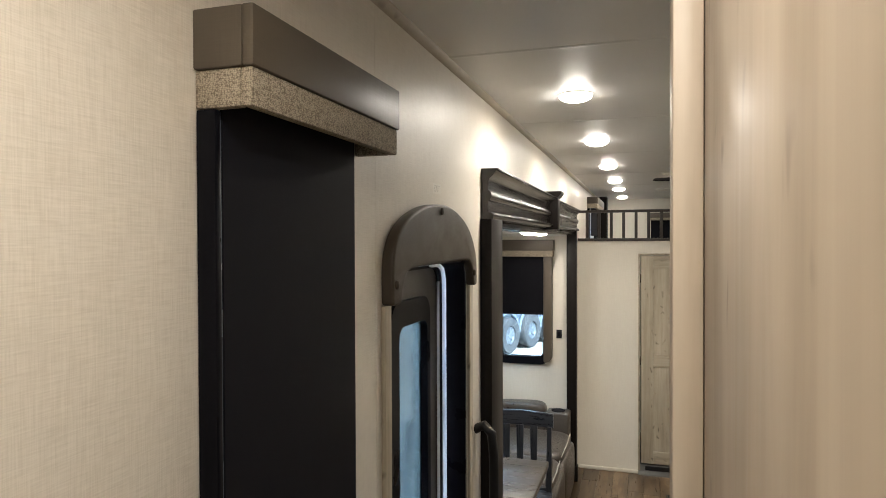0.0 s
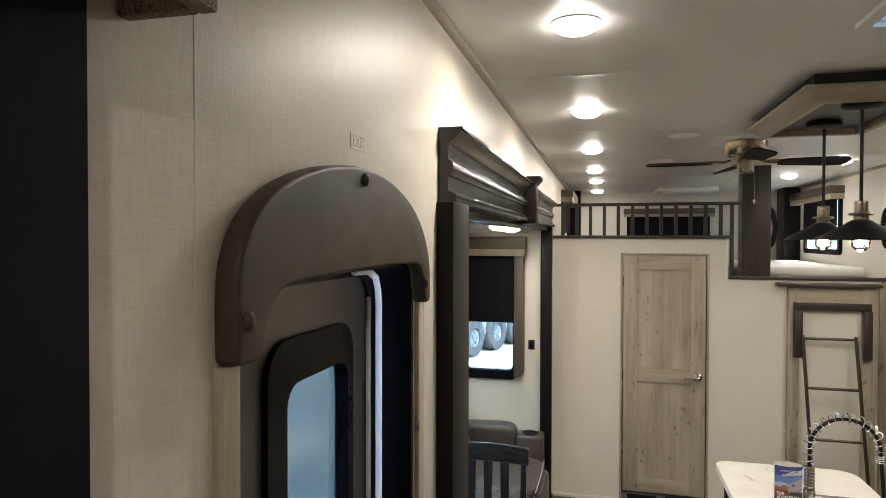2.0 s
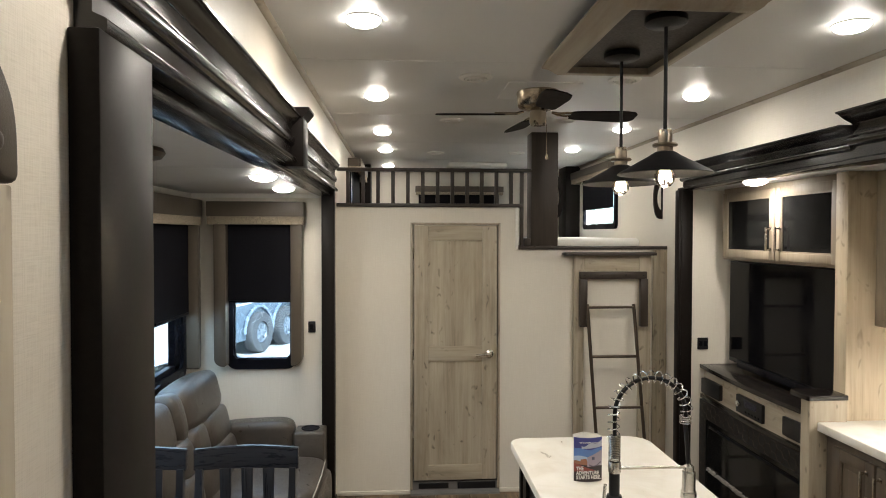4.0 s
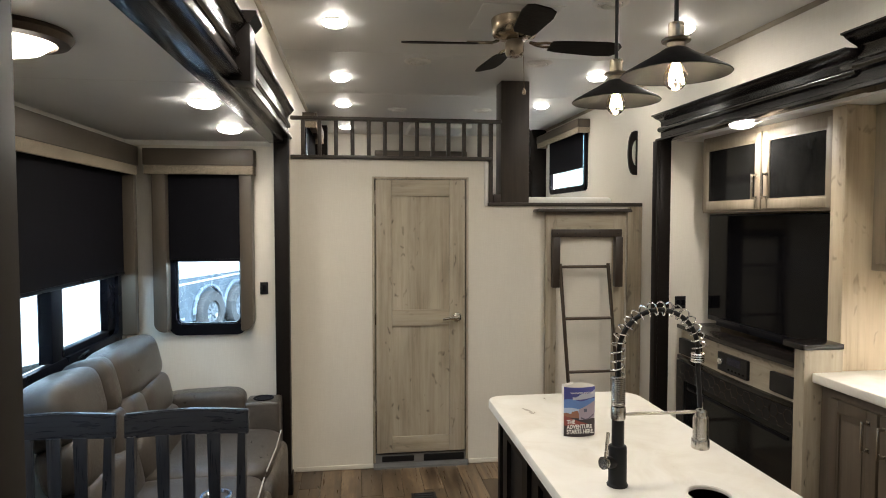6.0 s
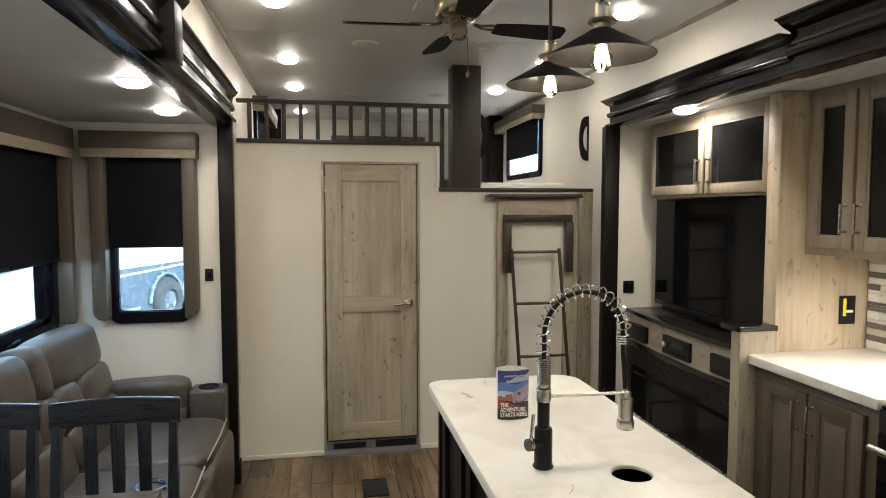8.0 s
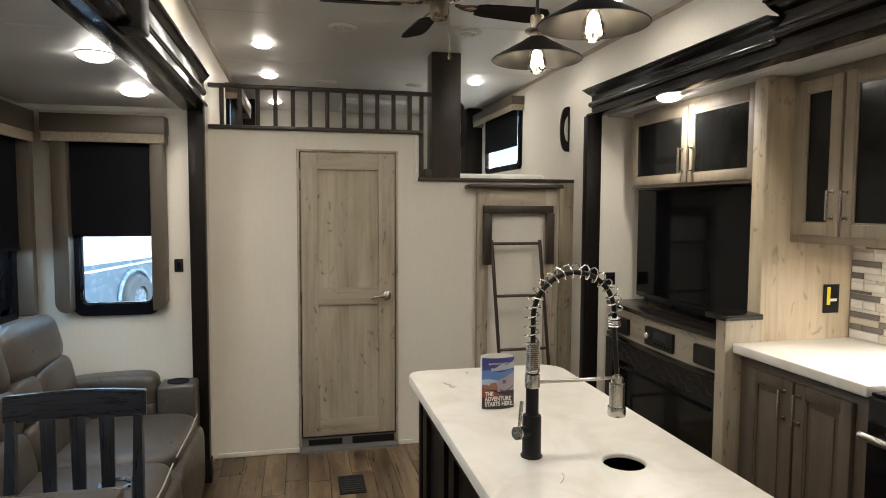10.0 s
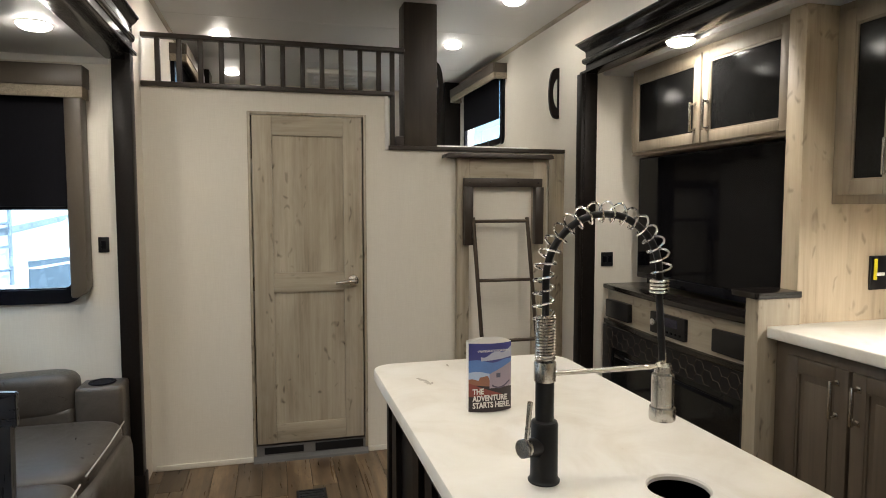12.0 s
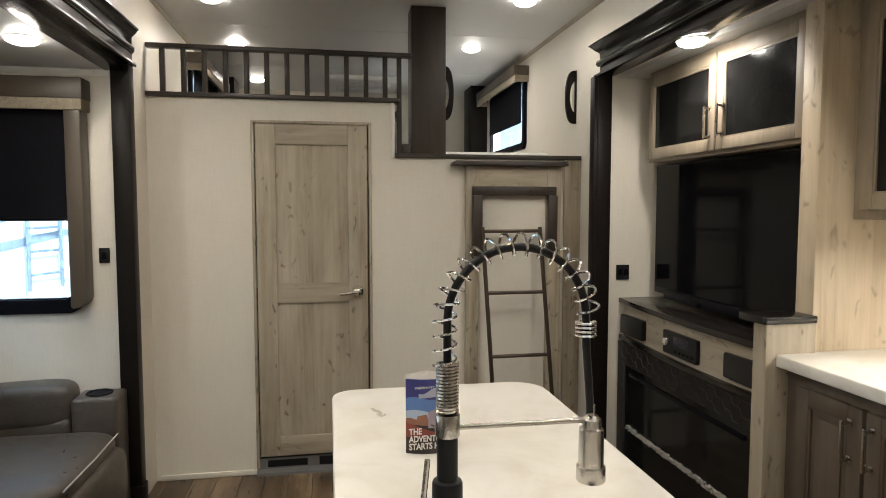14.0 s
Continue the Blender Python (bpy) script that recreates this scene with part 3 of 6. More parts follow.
bm = bm_new()
box(bm, LW, LW + 0.040, 2.772, 2.945, 0.0, 1.985, 0.003)
part("post", bm, M["espresso_z"], west)
bm = bm_new()
box(bm, LW - 0.06, LW - 0.001, 2.862, 2.93, 0.0, 1.968, 0.002)
part("jamb", bm, M["espresso_z"], west)
bm = bm_new()
box(bm, LW - 0.055, LW + 0.022, 5.80, 5.868, 0.0, 1.985, 0.004)
box(bm, LW - 0.062, LW + 0.030, 5.792, 5.868, 0.0, 0.12, 0.004)
part("post", bm, M["espresso_z"], west)
part("header_board", bx(LW - 0.075, LW + 0.002, 2.94, 5.80, 1.955, 1.985, 0.003), M["espresso"], west)

east = thing("slide_surround", "dark espresso wood surround with a moulded cornice round the kitchen slide-out", "door trim", (RW, 5.0, 0))
bm = bm_new()
prism(bm, cornice_profile(RW, -1, 2.0, 2.152, 0.105), "y", 4.30, 5.80)
part("cornice", bm, M["espresso"], east)
bm = bm_new()
prism(bm, cornice_profile(RW, -1, 1.995, 2.20, 0.125), "y", 2.35, 4.30)
part("cornice", bm, M["espresso"], east, "deeper section of the cornice")
bm = bm_new()
box(bm, 1.674, 1.764, 5.745, 5.80, 0.0, 2.0, 0.003)
box(bm, 1.69, 1.755, 5.738, 5.745, 0.0, 2.0, 0.003)
part("post", bm, M["espresso_z"], east)

# ---- windows with shades ----


def valance(owner, axis, a0, a1, wall, out, z0, z1, band, d=0.105):
    """A box valance: a smooth taupe upper board and a woven band below it, open at the bottom."""
    def blk(bm, u0, u1, v0, v1, w0, w1, r):
        lo, hi = sorted((wall + out * v0, wall + out * v1))
        return box(bm, u0, u1, lo, hi, w0, w1, r) if axis == "x" else box(bm, lo, hi, u0, u1, w0, w1, r)

    top = bm_new()
    blk(top, a0, a1, d - 0.016, d, z0 + band, z1, 0.003)
    blk(top, a0, a0 + 0.016, 0.0, d - 0.016, z0 + band, z1, 0.003)
    blk(top, a1 - 0.016, a1, 0.0, d - 0.016, z0 + band, z1, 0.003)
    blk(top, a0 + 0.016, a1 - 0.016, 0.0, d - 0.016, z1 - 0.014, z1, 0.002)
    part("valance_board", top, M["taupe"], owner)
    low = bm_new()
    blk(low, a0 + 0.004, a1 - 0.004, d - 0.020, d - 0.004, z0, z0 + band, 0.003)
    blk(low, a0 + 0.004, a0 + 0.018, 0.0, d - 0.020, z0, z0 + band, 0.003)
    blk(low, a1 - 0.018, a1 - 0.004, 0.0, d - 0.020, z0, z0 + band, 0.003)
    part("valance_band", low, M["fabric"], owner, "woven beige fabric band")


# hallway window, shade fully drawn
win = thing("window_1", "hallway window with drawn black roller shade and taupe box valance", "window", (LW, 1.6, 1.05), kind="structure")
valance(win, "y", 1.352, 1.822, LW, 1, 2.072, 2.192, 0.047, 0.085)
part("shade", bx(LW + 0.022, LW + 0.026, 1.3745, 1.748, 1.04, 2.10), M["shade"], win, "black roller shade")
bm = bm_new()
box(bm, LW + 0.003, LW + 0.030, 1.354, 1.3655, 1.04, 2.071, 0.002)
box(bm, LW + 0.003, LW + 0.021, 1.736, 1.747, 1.04, 2.071, 0.003)
part("side_track", bm, M["frame"], win)
# blue-grey strip whose colour stands in for daylight leaking past the shade edge
part("track_lip", bx(LW + 0.003, LW + 0.024, 1.3705, 1.3742, 1.04, 2.071, 0.001), M["gasket"], win, "blue-grey strip painted as daylight leaking past the shade")
pane = part("pane", bx(LW - 0.045, LW - 0.040, 1.379, 1.729, 1.051, 2.059), M["tint"], win)
pane.visible_shadow = False

# slide-out end window
win = thing("window_2", "slide-out end window with half-drawn black shade, taupe valance and side boards", "window", (-0.875, 5.87, 0.93), kind="structure")
valance(win, "x", -1.178, -0.612, 5.87, -1, 1.782, 1.918, 0.048)
part("shade", bx(-1.068, -0.690, 5.825, 5.829, 1.325, 1.86), M["shade"], win, "black roller shade drawn half down")
part("hem_bar", bx(-1.066, -0.692, 5.822, 5.832, 1.312, 1.326, 0.003), M["frame"], win)
for x0, x1, rs in ((-1.140, -1.070, (0.05, 0.012, 0.004, 0.004)), (-0.690, -0.626, (0.012, 0.05, 0.004, 0.004))):
    bm = bm_new()
    prism(bm, rounded(x0, x1, 0.935, 1.80, rs), "y", 5.775, 5.868, 0.006)
    part("side_board", bm, M["taupe"], win)
bm = bm_new()
ring_prism(bm, rounded(-1.085, -0.665, 0.905, 1.82, 0.06), rounded(-1.045, -0.705, 0.965, 1.78, 0.035), "y", 5.848, 5.868)
ring_prism(bm, rounded(-1.062, -0.688, 0.938, 1.797, 0.05), rounded(-1.04, -0.71, 0.97, 1.775, 0.032), "y", 5.868, 5.90)
part("window_frame", bm, M["frame"], win)
pane = part("pane", bx(-1.042, -0.708, 5.885, 5.889, 0.968, 1.778), M["tint"], win)
pane.visible_shadow = False

# slide-out long window behind the sofa
win = thing("window_3", "long black-framed sliding window behind the sofa with half-drawn black shade", "window", (-1.31, 4.75, 0.93), kind="structure")
valance(win, "y", 3.70, 5.785, -1.31, 1, 1.775, 1.925, 0.05)
part("shade", bx(-1.268, -1.264, 3.76, 5.715, 1.272, 1.87), M["shade"], win, "black roller shade drawn half down")
part("hem_bar", bx(-1.273, -1.259, 3.762, 5.713, 1.256, 1.273, 0.003), M["frame"], win)
bm = bm_new()
prism(bm, rounded(5.735, 5.785, 0.93, 1.80, (0.012, 0.03, 0.004, 0.004)), "x", -1.309, -1.215, 0.006)
part("side_board", bm, M["taupe"], win)
bm = bm_new()
ring_prism(bm, rounded(3.71, 5.735, 0.885, 1.82, 0.07), rounded(3.77, 5.685, 0.955, 1.78, 0.045), "x", -1.309, -1.284)
for y in (4.42, 5.02):
    box(bm, -1.345, -1.288, y - 0.05, y + 0.05, 0.95, 1.79, 0.004)
box(bm, -1.340, -1.300, 5.585, 5.690, 0.95, 1.79, 0.004)
box(bm, -1.340, -1.300, 5.070, 5.690, 0.945, 0.985, 0.004)
part("window_frame", bm, M["frame"], win)
for y0, y1 in ((3.77, 4.37), (4.47, 4.97), (5.07, 5.585)):
    pane = part("pane", bx(-1.335, -1.331, y0, y1, 0.95, 1.79), M["tint"], win)
    pane.visible_shadow = False
bm = bm_new()
tube(bm, [(-1.278, 5.18, 0.93), (-1.262, 5.185, 0.945), (-1.262, 5.25, 0.95), (-1.278, 5.26, 0.93)], 0.006)
part("latch", bm, M["black"], win)

# loft windows
for n, (x, s) in enumerate(((RW, -1), (LW, 1))):
    win = thing("window_%d" % (4 + n), "small loft window with black shade and pale valance", "window", (x, 7.57, 1.78), kind="structure")
    valance(win, "y", 7.06, 8.20 if s < 0 else 8.12, x, s, 2.225, 2.335, 0.045)
    a, b = sorted((x + s * 0.03, x + s * 0.034))
    part("shade", bx(a, b, 7.13, 8.01, 1.955, 2.25), M["shade"], win, "black shade half drawn")
    bm = bm_new()
    a, b = sorted((x, x + s * 0.024))
    ring_prism(bm, rounded(7.10, 8.04, 1.775, 2.28, 0.05), rounded(7.14, 8.0, 1.82, 2.24, 0.03), "x", a, b)
    part("window_frame", bm, M["frame"], win)
    a, b = sorted((x - s * 0.03, x - s * 0.034))
    pane = part("pane", bx(a, b, 7.12, 8.02, 1.80, 2.26), M["tint"], win)
    pane.visible_shadow = False
win = thing("window_6", "loft end window with drawn black shade and taupe valance", "window", (0.59, END, 1.95), kind="structure")
valance(win, "x", 0.125, 1.06, END, -1, 2.145, 2.235, 0.03)
part("shade", bx(0.16, 1.02, END - 0.03, END - 0.026, 1.86, 2.15), M["shade"], win)

# skylight
win = thing("window_7", "square ceiling skylight letting in blue daylight", "skylight", (0.715, 2.8, CEIL), kind="structure")
bm = bm_new()
ring_prism(bm, rounded(0.485, 0.945, 2.495, 3.115, 0.03), rounded(0.515, 0.915, 2.525, 3.085, 0.015), "z", CEIL - 0.012, CEIL)
ring_prism(bm, rounded(0.511, 0.919, 2.521, 3.089, 0.012), rounded(0.52, 0.91, 2.53, 3.08, 0.01), "z", CEIL, CEIL + 0.16)
part("skylight_frame", bm, M["white"], win)
pane = part("pane", bx(0.512, 0.918, 2.522, 3.088, CEIL + 0.15, CEIL + 0.155), M["acrylic"], win, "milky blue-white dome")

# ---- entry door ----
door = thing("door_1", "grey-brown entry door with frosted window under a padded taupe arch", "door", (LW, 2.31, 0.0), kind="structure")
arch = [(1.946, 1.79), (1.945, 1.84), (1.950, 1.89), (1.975, 1.932), (2.03, 1.966), (2.11, 1.992), (2.20, 2.008), (2.30, 2.014), (2.38, 2.010), (2.47, 1.993), (2.55, 1.965), (2.605, 1.93),
        (2.645, 1.885), (2.658, 1.84), (2.660, 1.79), (2.659, 1.778), (2.652, 1.772), (2.632, 1.772), (2.620, 1.780), (2.610, 1.82), (2.590, 1.846), (2.54, 1.855), (2.08, 1.850), (2.035, 1.842), (2.010, 1.82), (1.999, 1.79), (1.996, 1.776), (1.988, 1.773), (1.955, 1.773), (1.947, 1.777)]
bm = bm_new()
arch = [(1.926 + (y - 1.946) * 0.974, z - (0.008 if z > 1.86 else -0.003)) for y, z in arch]
prism(bm, eased(arch), "x", LW, LW + 0.029, 0.018, 4)
pad = part("padded_arch", bm, M["padded"], door, "padded taupe vinyl arch with button screws")
for y, z in ((2.256, 1.987), (1.942, 1.820), (2.580, 1.815)):
    bm = bm_new()
    puff(bm, (LW + 0.030, y, z), (0.006, 0.008, 0.010), 0.9, 12, 8)
    part("button", bm, M["padded"], pad)
bm = bm_new()
box(bm, LW, LW + 0.012, 1.925, 1.958, 0.0, 1.776, 0.003)
box(bm, LW, LW + 0.010, 2.603, 2.640, 0.0, 1.776, 0.003)
part("casing", bm, M["oak"], door, "light wood casing")
bm = bm_new()
ring_prism(bm, rounded(1.961, 2.600, 0.02, 1.862, 0.06), rounded(1.975, 2.586, 0.06, 1.850, 0.055), "x", LW - 0.105, LW - 0.002)
ring_prism(bm, rounded(1.9752, 2.5858, 0.06, 1.850, 0.055), rounded(1.990, 2.576, 0.068, 1.847, 0.05), "x", LW - 0.100, LW - 0.078)
part("door_frame", bm, M["frame"], door)
bm = bm_new()
ring_prism(bm, rounded(2.000, 2.538, 0.078, 1.832, 0.055), rounded(2.150, 2.450, 0.55, 1.757, 0.055), "x", LW - 0.100, LW - 0.0775)
part("door_leaf", bm, M["doorskin"], door)
bm = bm_new()
ring_prism(bm, rounded(1.9905, 2.554, 0.072, 1.840, 0.06), rounded(1.9998, 2.5382, 0.0778, 1.8322, 0.055), "x", LW - 0.100, LW - 0.073)
part("gasket", bm, M["frame"], door, "black rubber gasket")
bm = bm_new()
ring_prism(bm, rounded(2.1505, 2.4495, 0.551, 1.7565, 0.054), rounded(2.205, 2.425, 0.62, 1.690, 0.034), "x", LW - 0.096, LW - 0.068)
part("window_frame", bm, M["frame"], door)
pane = part("pane", bx(LW - 0.090, LW - 0.086, 2.195, 2.435, 0.61, 1.70), M["frost"], door, "frosted bluish glass")
pane.visible_shadow = False
# pale blue strip: daylight on the leaf's edge, put into the colour
part("seal_strip", bx(LW - 0.074, LW - 0.066, 2.526, 2.534, 0.10, 1.79, 0.002), M["strip"], door, "pale blue strip painted as daylight on the door leaf's edge")
# milky strip added to show the bright daylight gap beside the leaf
bm = bm_new()
tube(bm, [(LW - 0.062, 2.566, 0.10), (LW - 0.062, 2.566, 1.765), (LW - 0.062, 2.562, 1.80), (LW - 0.062, 2.548, 1.826), (LW - 0.062, 2.51, 1.840), (LW - 0.062, 2.44, 1.842)], 0.0068, 8)
part("edge_strip", bm, M["gap_fill"], door, "milky strip added for the daylight in the door gap")
bm = bm_new()
tube(bm, [(LW, 2.70, 1.30), (LW + 0.03, 2.70, 1.315), (LW + 0.055, 2.70, 1.29), (LW + 0.062, 2.70, 1.22), (LW + 0.062, 2.70, 0.98), (LW + 0.055, 2.70, 0.92), (LW + 0.03, 2.70, 0.90), (LW, 2.70, 0.91)], 0.016, 12)
whole("wall_grab_bar", bm, M["black"], "curved black grab bar on the wall beside the entry door", "grab bar", at=(LW, 2.70, 0.9))
sign = thing("exit_sign", "small clear EXIT sticker with faint grey letters", "sign", (LW, 2.33, 2.05))
part("sticker", bx(LW + 0.0003, LW + 0.0008, 2.272, 2.338, 2.036, 2.062), M["sticker"], sign)
lettering("letters", "EXIT", 0.0262, Matrix(((0, 0, 1, LW + 0.0009), (0.93, 0, 0, 2.2785), (0, 1, 0, 2.0405), (0, 0, 0, 1))), M["brownink"], sign, extrude=0.0001, bold=-0.012)

# ---- hallway: wood panel and tall cabinet with microwave ----
panel = thing("wall_panel", "pale knotty wood end panel with a narrow edge strip", "panel", (0.36, 1.2, 0.53))
part("board", bx(0.115, 0.62, 0.86, 1.335, 0.53, CEIL, 0.002), M["oak_hall"], panel)
part("edge_strip", bx(0.088, 0.1146, 1.305, 1.354, 0.53, CEIL - 0.001, 0.003), M["oak_hall"], panel)
cab = thing("tall_cabinet", "tall dark greige pantry cabinet at the head of the steps", "cabinet", (0.38, 1.6, 0.53))
part("body", bx(0.175, 0.615, 1.36, 1.615, 0.531, CEIL - 0.001, 0.002), M["cab"], cab)
part("upper_body", bx(0.162, 0.615, 1.6155, 1.825, 1.66, CEIL - 0.001, 0.002), M["cab"], cab)
part("lower_body", bx(0.21, 0.615, 1.6155, 1.715, 0.531, 1.6595, 0.002), M["gasket"], cab, "blue-grey metal side")
oven = thing("microwave", "built-in microwave with champagne metal frame and black glass door", "microwave", (0.16, 1.6, 1.70))
bm = bm_new()
ring_prism(bm, rounded(1.39, 1.842, 1.702, 2.064, 0.008), rounded(1.43, 1.802, 1.742, 2.032, 0.004), "x", 0.141, 0.161)
part("door_frame", bm, M["ovenframe"], oven)
part("glass_door", bx(0.148, 0.158, 1.428, 1.804, 1.74, 2.034), M["tvglass"], oven, "glossy black glass")
bm = bm_new()
box(bm, 0.166, 0.2098, 1.60, 1.843, 1.40, 1.632, 0.018, 4)
phone = whole("control_box", bm, M["black"], "black plastic control box mounted below the microwave", "control", at=(0.16, 1.78, 1.42))

# ---- lamps ----


def puck(x, y, z):
    t = thing("puck_light", "round white ceiling puck light, switched on", "ceiling light", (x, y, z), "ceiling puck lights")
    bm = bm_new()
    lathe(bm, [(0.0, 0.0), (0.0578, 0.0), (0.0585, -0.002), (0.0580, -0.004), (0.057, -0.0042), (0.0, -0.0035)], (x, y, z), 28)
    part("bezel", bm, M["white"], t)
    bm = bm_new()
    lathe(bm, [(0.0, -0.027), (0.020, -0.0255), (0.038, -0.021), (0.051, -0.0135), (0.0565, -0.0045)], (x, y, z), 28)
    part("lens", bm, M["puck"], t, "glowing frosted lens")
    return t


first = puck(*LEFT_PUCKS[0])
# the hallway copies are assumed and stay out of view
for n, q in enumerate(LEFT_PUCKS + RIGHT_PUCKS + SLIDE_PUCKS + UNSEEN_HALL_PUCKS):
    if n != 0:
        copy_thing(first, pose(*q))

t = thing("dome_light", "round bronze-rimmed dome light on the slide-out ceiling, switched on", "ceiling light", (-0.85, 3.8, 1.97))
bm = bm_new()
lathe(bm, [(0, 0), (0.135, 0), (0.14, -0.012), (0.13, -0.026), (0.105, -0.03), (0.10, -0.02), (0, -0.02)], (-0.85, 3.8, 1.97), 36)
part("rim", bm, M["pewter"], t, "dark bronze rim")
bm = bm_new()
lathe(bm, [(0, -0.062), (0.03, -0.06), (0.07, -0.048), (0.098, -0.028), (0.1, -0.022)], (-0.85, 3.8, 1.97), 36)
part("lens", bm, M["domeglass"], t, "glowing white lens")

# framed ceiling panel for the pendants
fr = thing("ceiling_frame", "greige moulded wood frame round a dark panel on the ceiling", "ceiling frame", (0.72, 3.87, CEIL))
X0, X1, Y0, Y1 = 0.503, 0.968, 3.535, 4.36
# dark board in place of the shadow between moulding and ceiling
part("spacer", bx(X0 + 0.035, X1 - 0.035, Y0 + 0.035, Y1 - 0.035, CEIL - 0.038, CEIL - 0.0005), M["espresso"], fr, "dark board standing in for the shadow above the moulding")
bm = bm_new()
steps = [(0.036, -0.0385), (0.002, -0.0385), (0.0, -0.041), (0.0, -0.048), (0.006, -0.053), (0.011, -0.0545), (0.022, -0.060), (0.036, -0.072), (0.042, -0.080), (0.046, -0.081), (0.050, -0.085), (0.074, -0.086), (0.077, -0.083), (0.078, -0.0605)]
loops = [rounded(X0 + d, X1 - d, Y0 + d, Y1 - d, 0.001, 1) for d, _ in steps]
b = bmesh.new()
rows = [[b.verts.new((p[0], p[1], CEIL + h)) for p in lp] for lp, (_, h) in zip(loops, steps)]
for a, c in zip(rows, rows[1:]):
    for k in range(len(a)):
        b.faces.new((a[k], a[(k + 1) % len(a)], c[(k + 1) % len(c)], c[k]))
bmesh.ops.recalc_face_normals(b, faces=b.faces)
add_bm(bm, b)
part("moulding", bm, M["mould"], fr)
part("panel", bx(X0 + 0.0785, X1 - 0.0785, Y0 + 0.0785, Y1 - 0.0785, CEIL - 0.060, CEIL - 0.0385), M["walnut"], fr, "dark panel")


def pendant(x, y):
    top = CEIL - 0.060
    t = thing("pendant_lamp", "black metal cone pendant lamp with clear bulb, lit", "pendant lamp", (x, y, top), "pendant lamps over the island")
    bm = bm_new()
    lathe(bm, [(0, 0), (0.058, 0), (0.06, -0.004), (0.06, -0.018), (0.052, -0.024), (0.012, -0.026), (0.0, -0.03)], (x, y, top), 32)
    part("canopy", bm, M["matte"], t)
    bm = bm_new()
    tube(bm, [(x, y, top - 0.02), (x, y, 2.022)], 0.0055, 10)
    part("stem", bm, M["matte"], t)
    bm = bm_new()
    lathe(bm, [(0, 0.052), (0.019, 0.052), (0.02, 0.048), (0.02, 0.014), (0.034, 0.013), (0.036, 0.009), (0.034, 0.005), (0.022, 0.004), (0.022, -0.008), (0.03, -0.012), (0.0, -0.012)], (x, y, 1.975), 28)
    part("socket_cup", bm, M["aged"], t, "brushed nickel socket cup with a collar")
    bm = bm_new()
    lathe(bm, [(0.024, 1.966), (0.031, 1.962), (0.046, 1.952), (0.128, 1.906), (0.133, 1.901), (0.131, 1.899), (0.126, 1.902), (0.045, 1.947), (0.026, 1.958), (0.022, 1.962)], (x, y, 0), 48)
    part("shade", bm, M["matte"], t, "shallow black cone shade")
    bm = bm_new()
    lathe(bm, [(0.012, 1.945), (0.014, 1.93), (0.022, 1.917), (0.0285, 1.898), (0.0265, 1.878), (0.016, 1.865), (0.0, 1.861)], (x, y, 0), 24)
    bulb = part("bulb", bm, M["bulbglass"], t, "clear vintage bulb")
    bulb.visible_shadow = False
    bm = bm_new()
    for k in range(4):
        w = math.pi * k / 2
        tube(bm, [(x + 0.004 * math.cos(w), y + 0.004 * math.sin(w), 1.925), (x + 0.013 * math.cos(w), y + 0.013 * math.sin(w), 1.882)], 0.0024, 6)
    part("filament", bm, M["filament"], bulb)


for q in PENDANTS:
    pendant(*q)

# ceiling fan
FX, FY = 0.615, 4.93
fan = thing("ceiling_fan", "antique brass ceiling fan with four dark blades, at rest", "ceiling fan", (FX, FY, CEIL))
part("mount_plate", bx(FX - 0.17, FX + 0.17, FY - 0.17, FY + 0.17, CEIL - 0.008, CEIL - 0.0005, 0.003), M["ceiling"], fan, "white square mounting plate")
bm = bm_new()
lathe(bm, [(0, -0.008), (0.098, -0.008), (0.102, -0.014), (0.10, -0.03), (0.096, -0.075), (0.088, -0.085), (0.05, -0.098), (0.0, -0.10)], (FX, FY, CEIL), 40)
part("motor_housing", bm, M["brass"], fan)
bm = bm_new()
lathe(bm, [(0, -0.098), (0.036, -0.10), (0.04, -0.112), (0.04, -0.155), (0.034, -0.168), (0.0, -0.174)], (FX, FY, CEIL), 32)
part("switch_cup", bm, M["aged"], fan)
for w in (4, 94, 176, 268):
    blade = bm_new()
    outline = [(0.16, -0.038), (0.20, -0.048), (0.40, -0.062), (0.465, -0.055), (0.485, -0.03), (0.487, 0.03), (0.465, 0.055), (0.40, 0.062), (0.20, 0.048), (0.16, 0.038)]
    prism(blade, outline, "z", -0.003, 0.003, 0.001, 1)
    turn = Matrix.Translation((FX, FY, CEIL - 0.115)) @ pose(0, 0, 0, 0, 0, w) @ pose(0, 0, 0, -13, 0, 0)
    bmesh.ops.transform(blade, matrix=turn, verts=blade.verts)
    bp = part("blade", blade, M["bladewood"], fan)
    arm = bm_new()
    tube(arm, [(0.07, 0.0, 0.012), (0.10, 0.008, 0.004), (0.14, 0.018, 0.004), (0.205, 0.012, 0.004)], 0.006, 8)
    tube(arm, [(0.07, 0.0, 0.012), (0.10, -0.008, 0.004), (0.14, -0.018, 0.004), (0.205, -0.012, 0.004)], 0.006, 8)
    bmesh.ops.transform(arm, matrix=turn, verts=arm.verts)
    part("blade_iron", arm, M["brass"], bp)
bm = bm_new()
tube(bm, [(FX + 0.04, FY, CEIL - 0.16), (FX + 0.043, FY, CEIL - 0.30)], 0.0014, 5)
lathe(bm, [(0, 0.03), (0.004, 0.028), (0.008, 0.012), (0.007, 0.002), (0, 0)], (FX + 0.043, FY, CEIL - 0.33), 12)
part("pull_chain", bm, M["brass"], fan)

# round ceiling vents


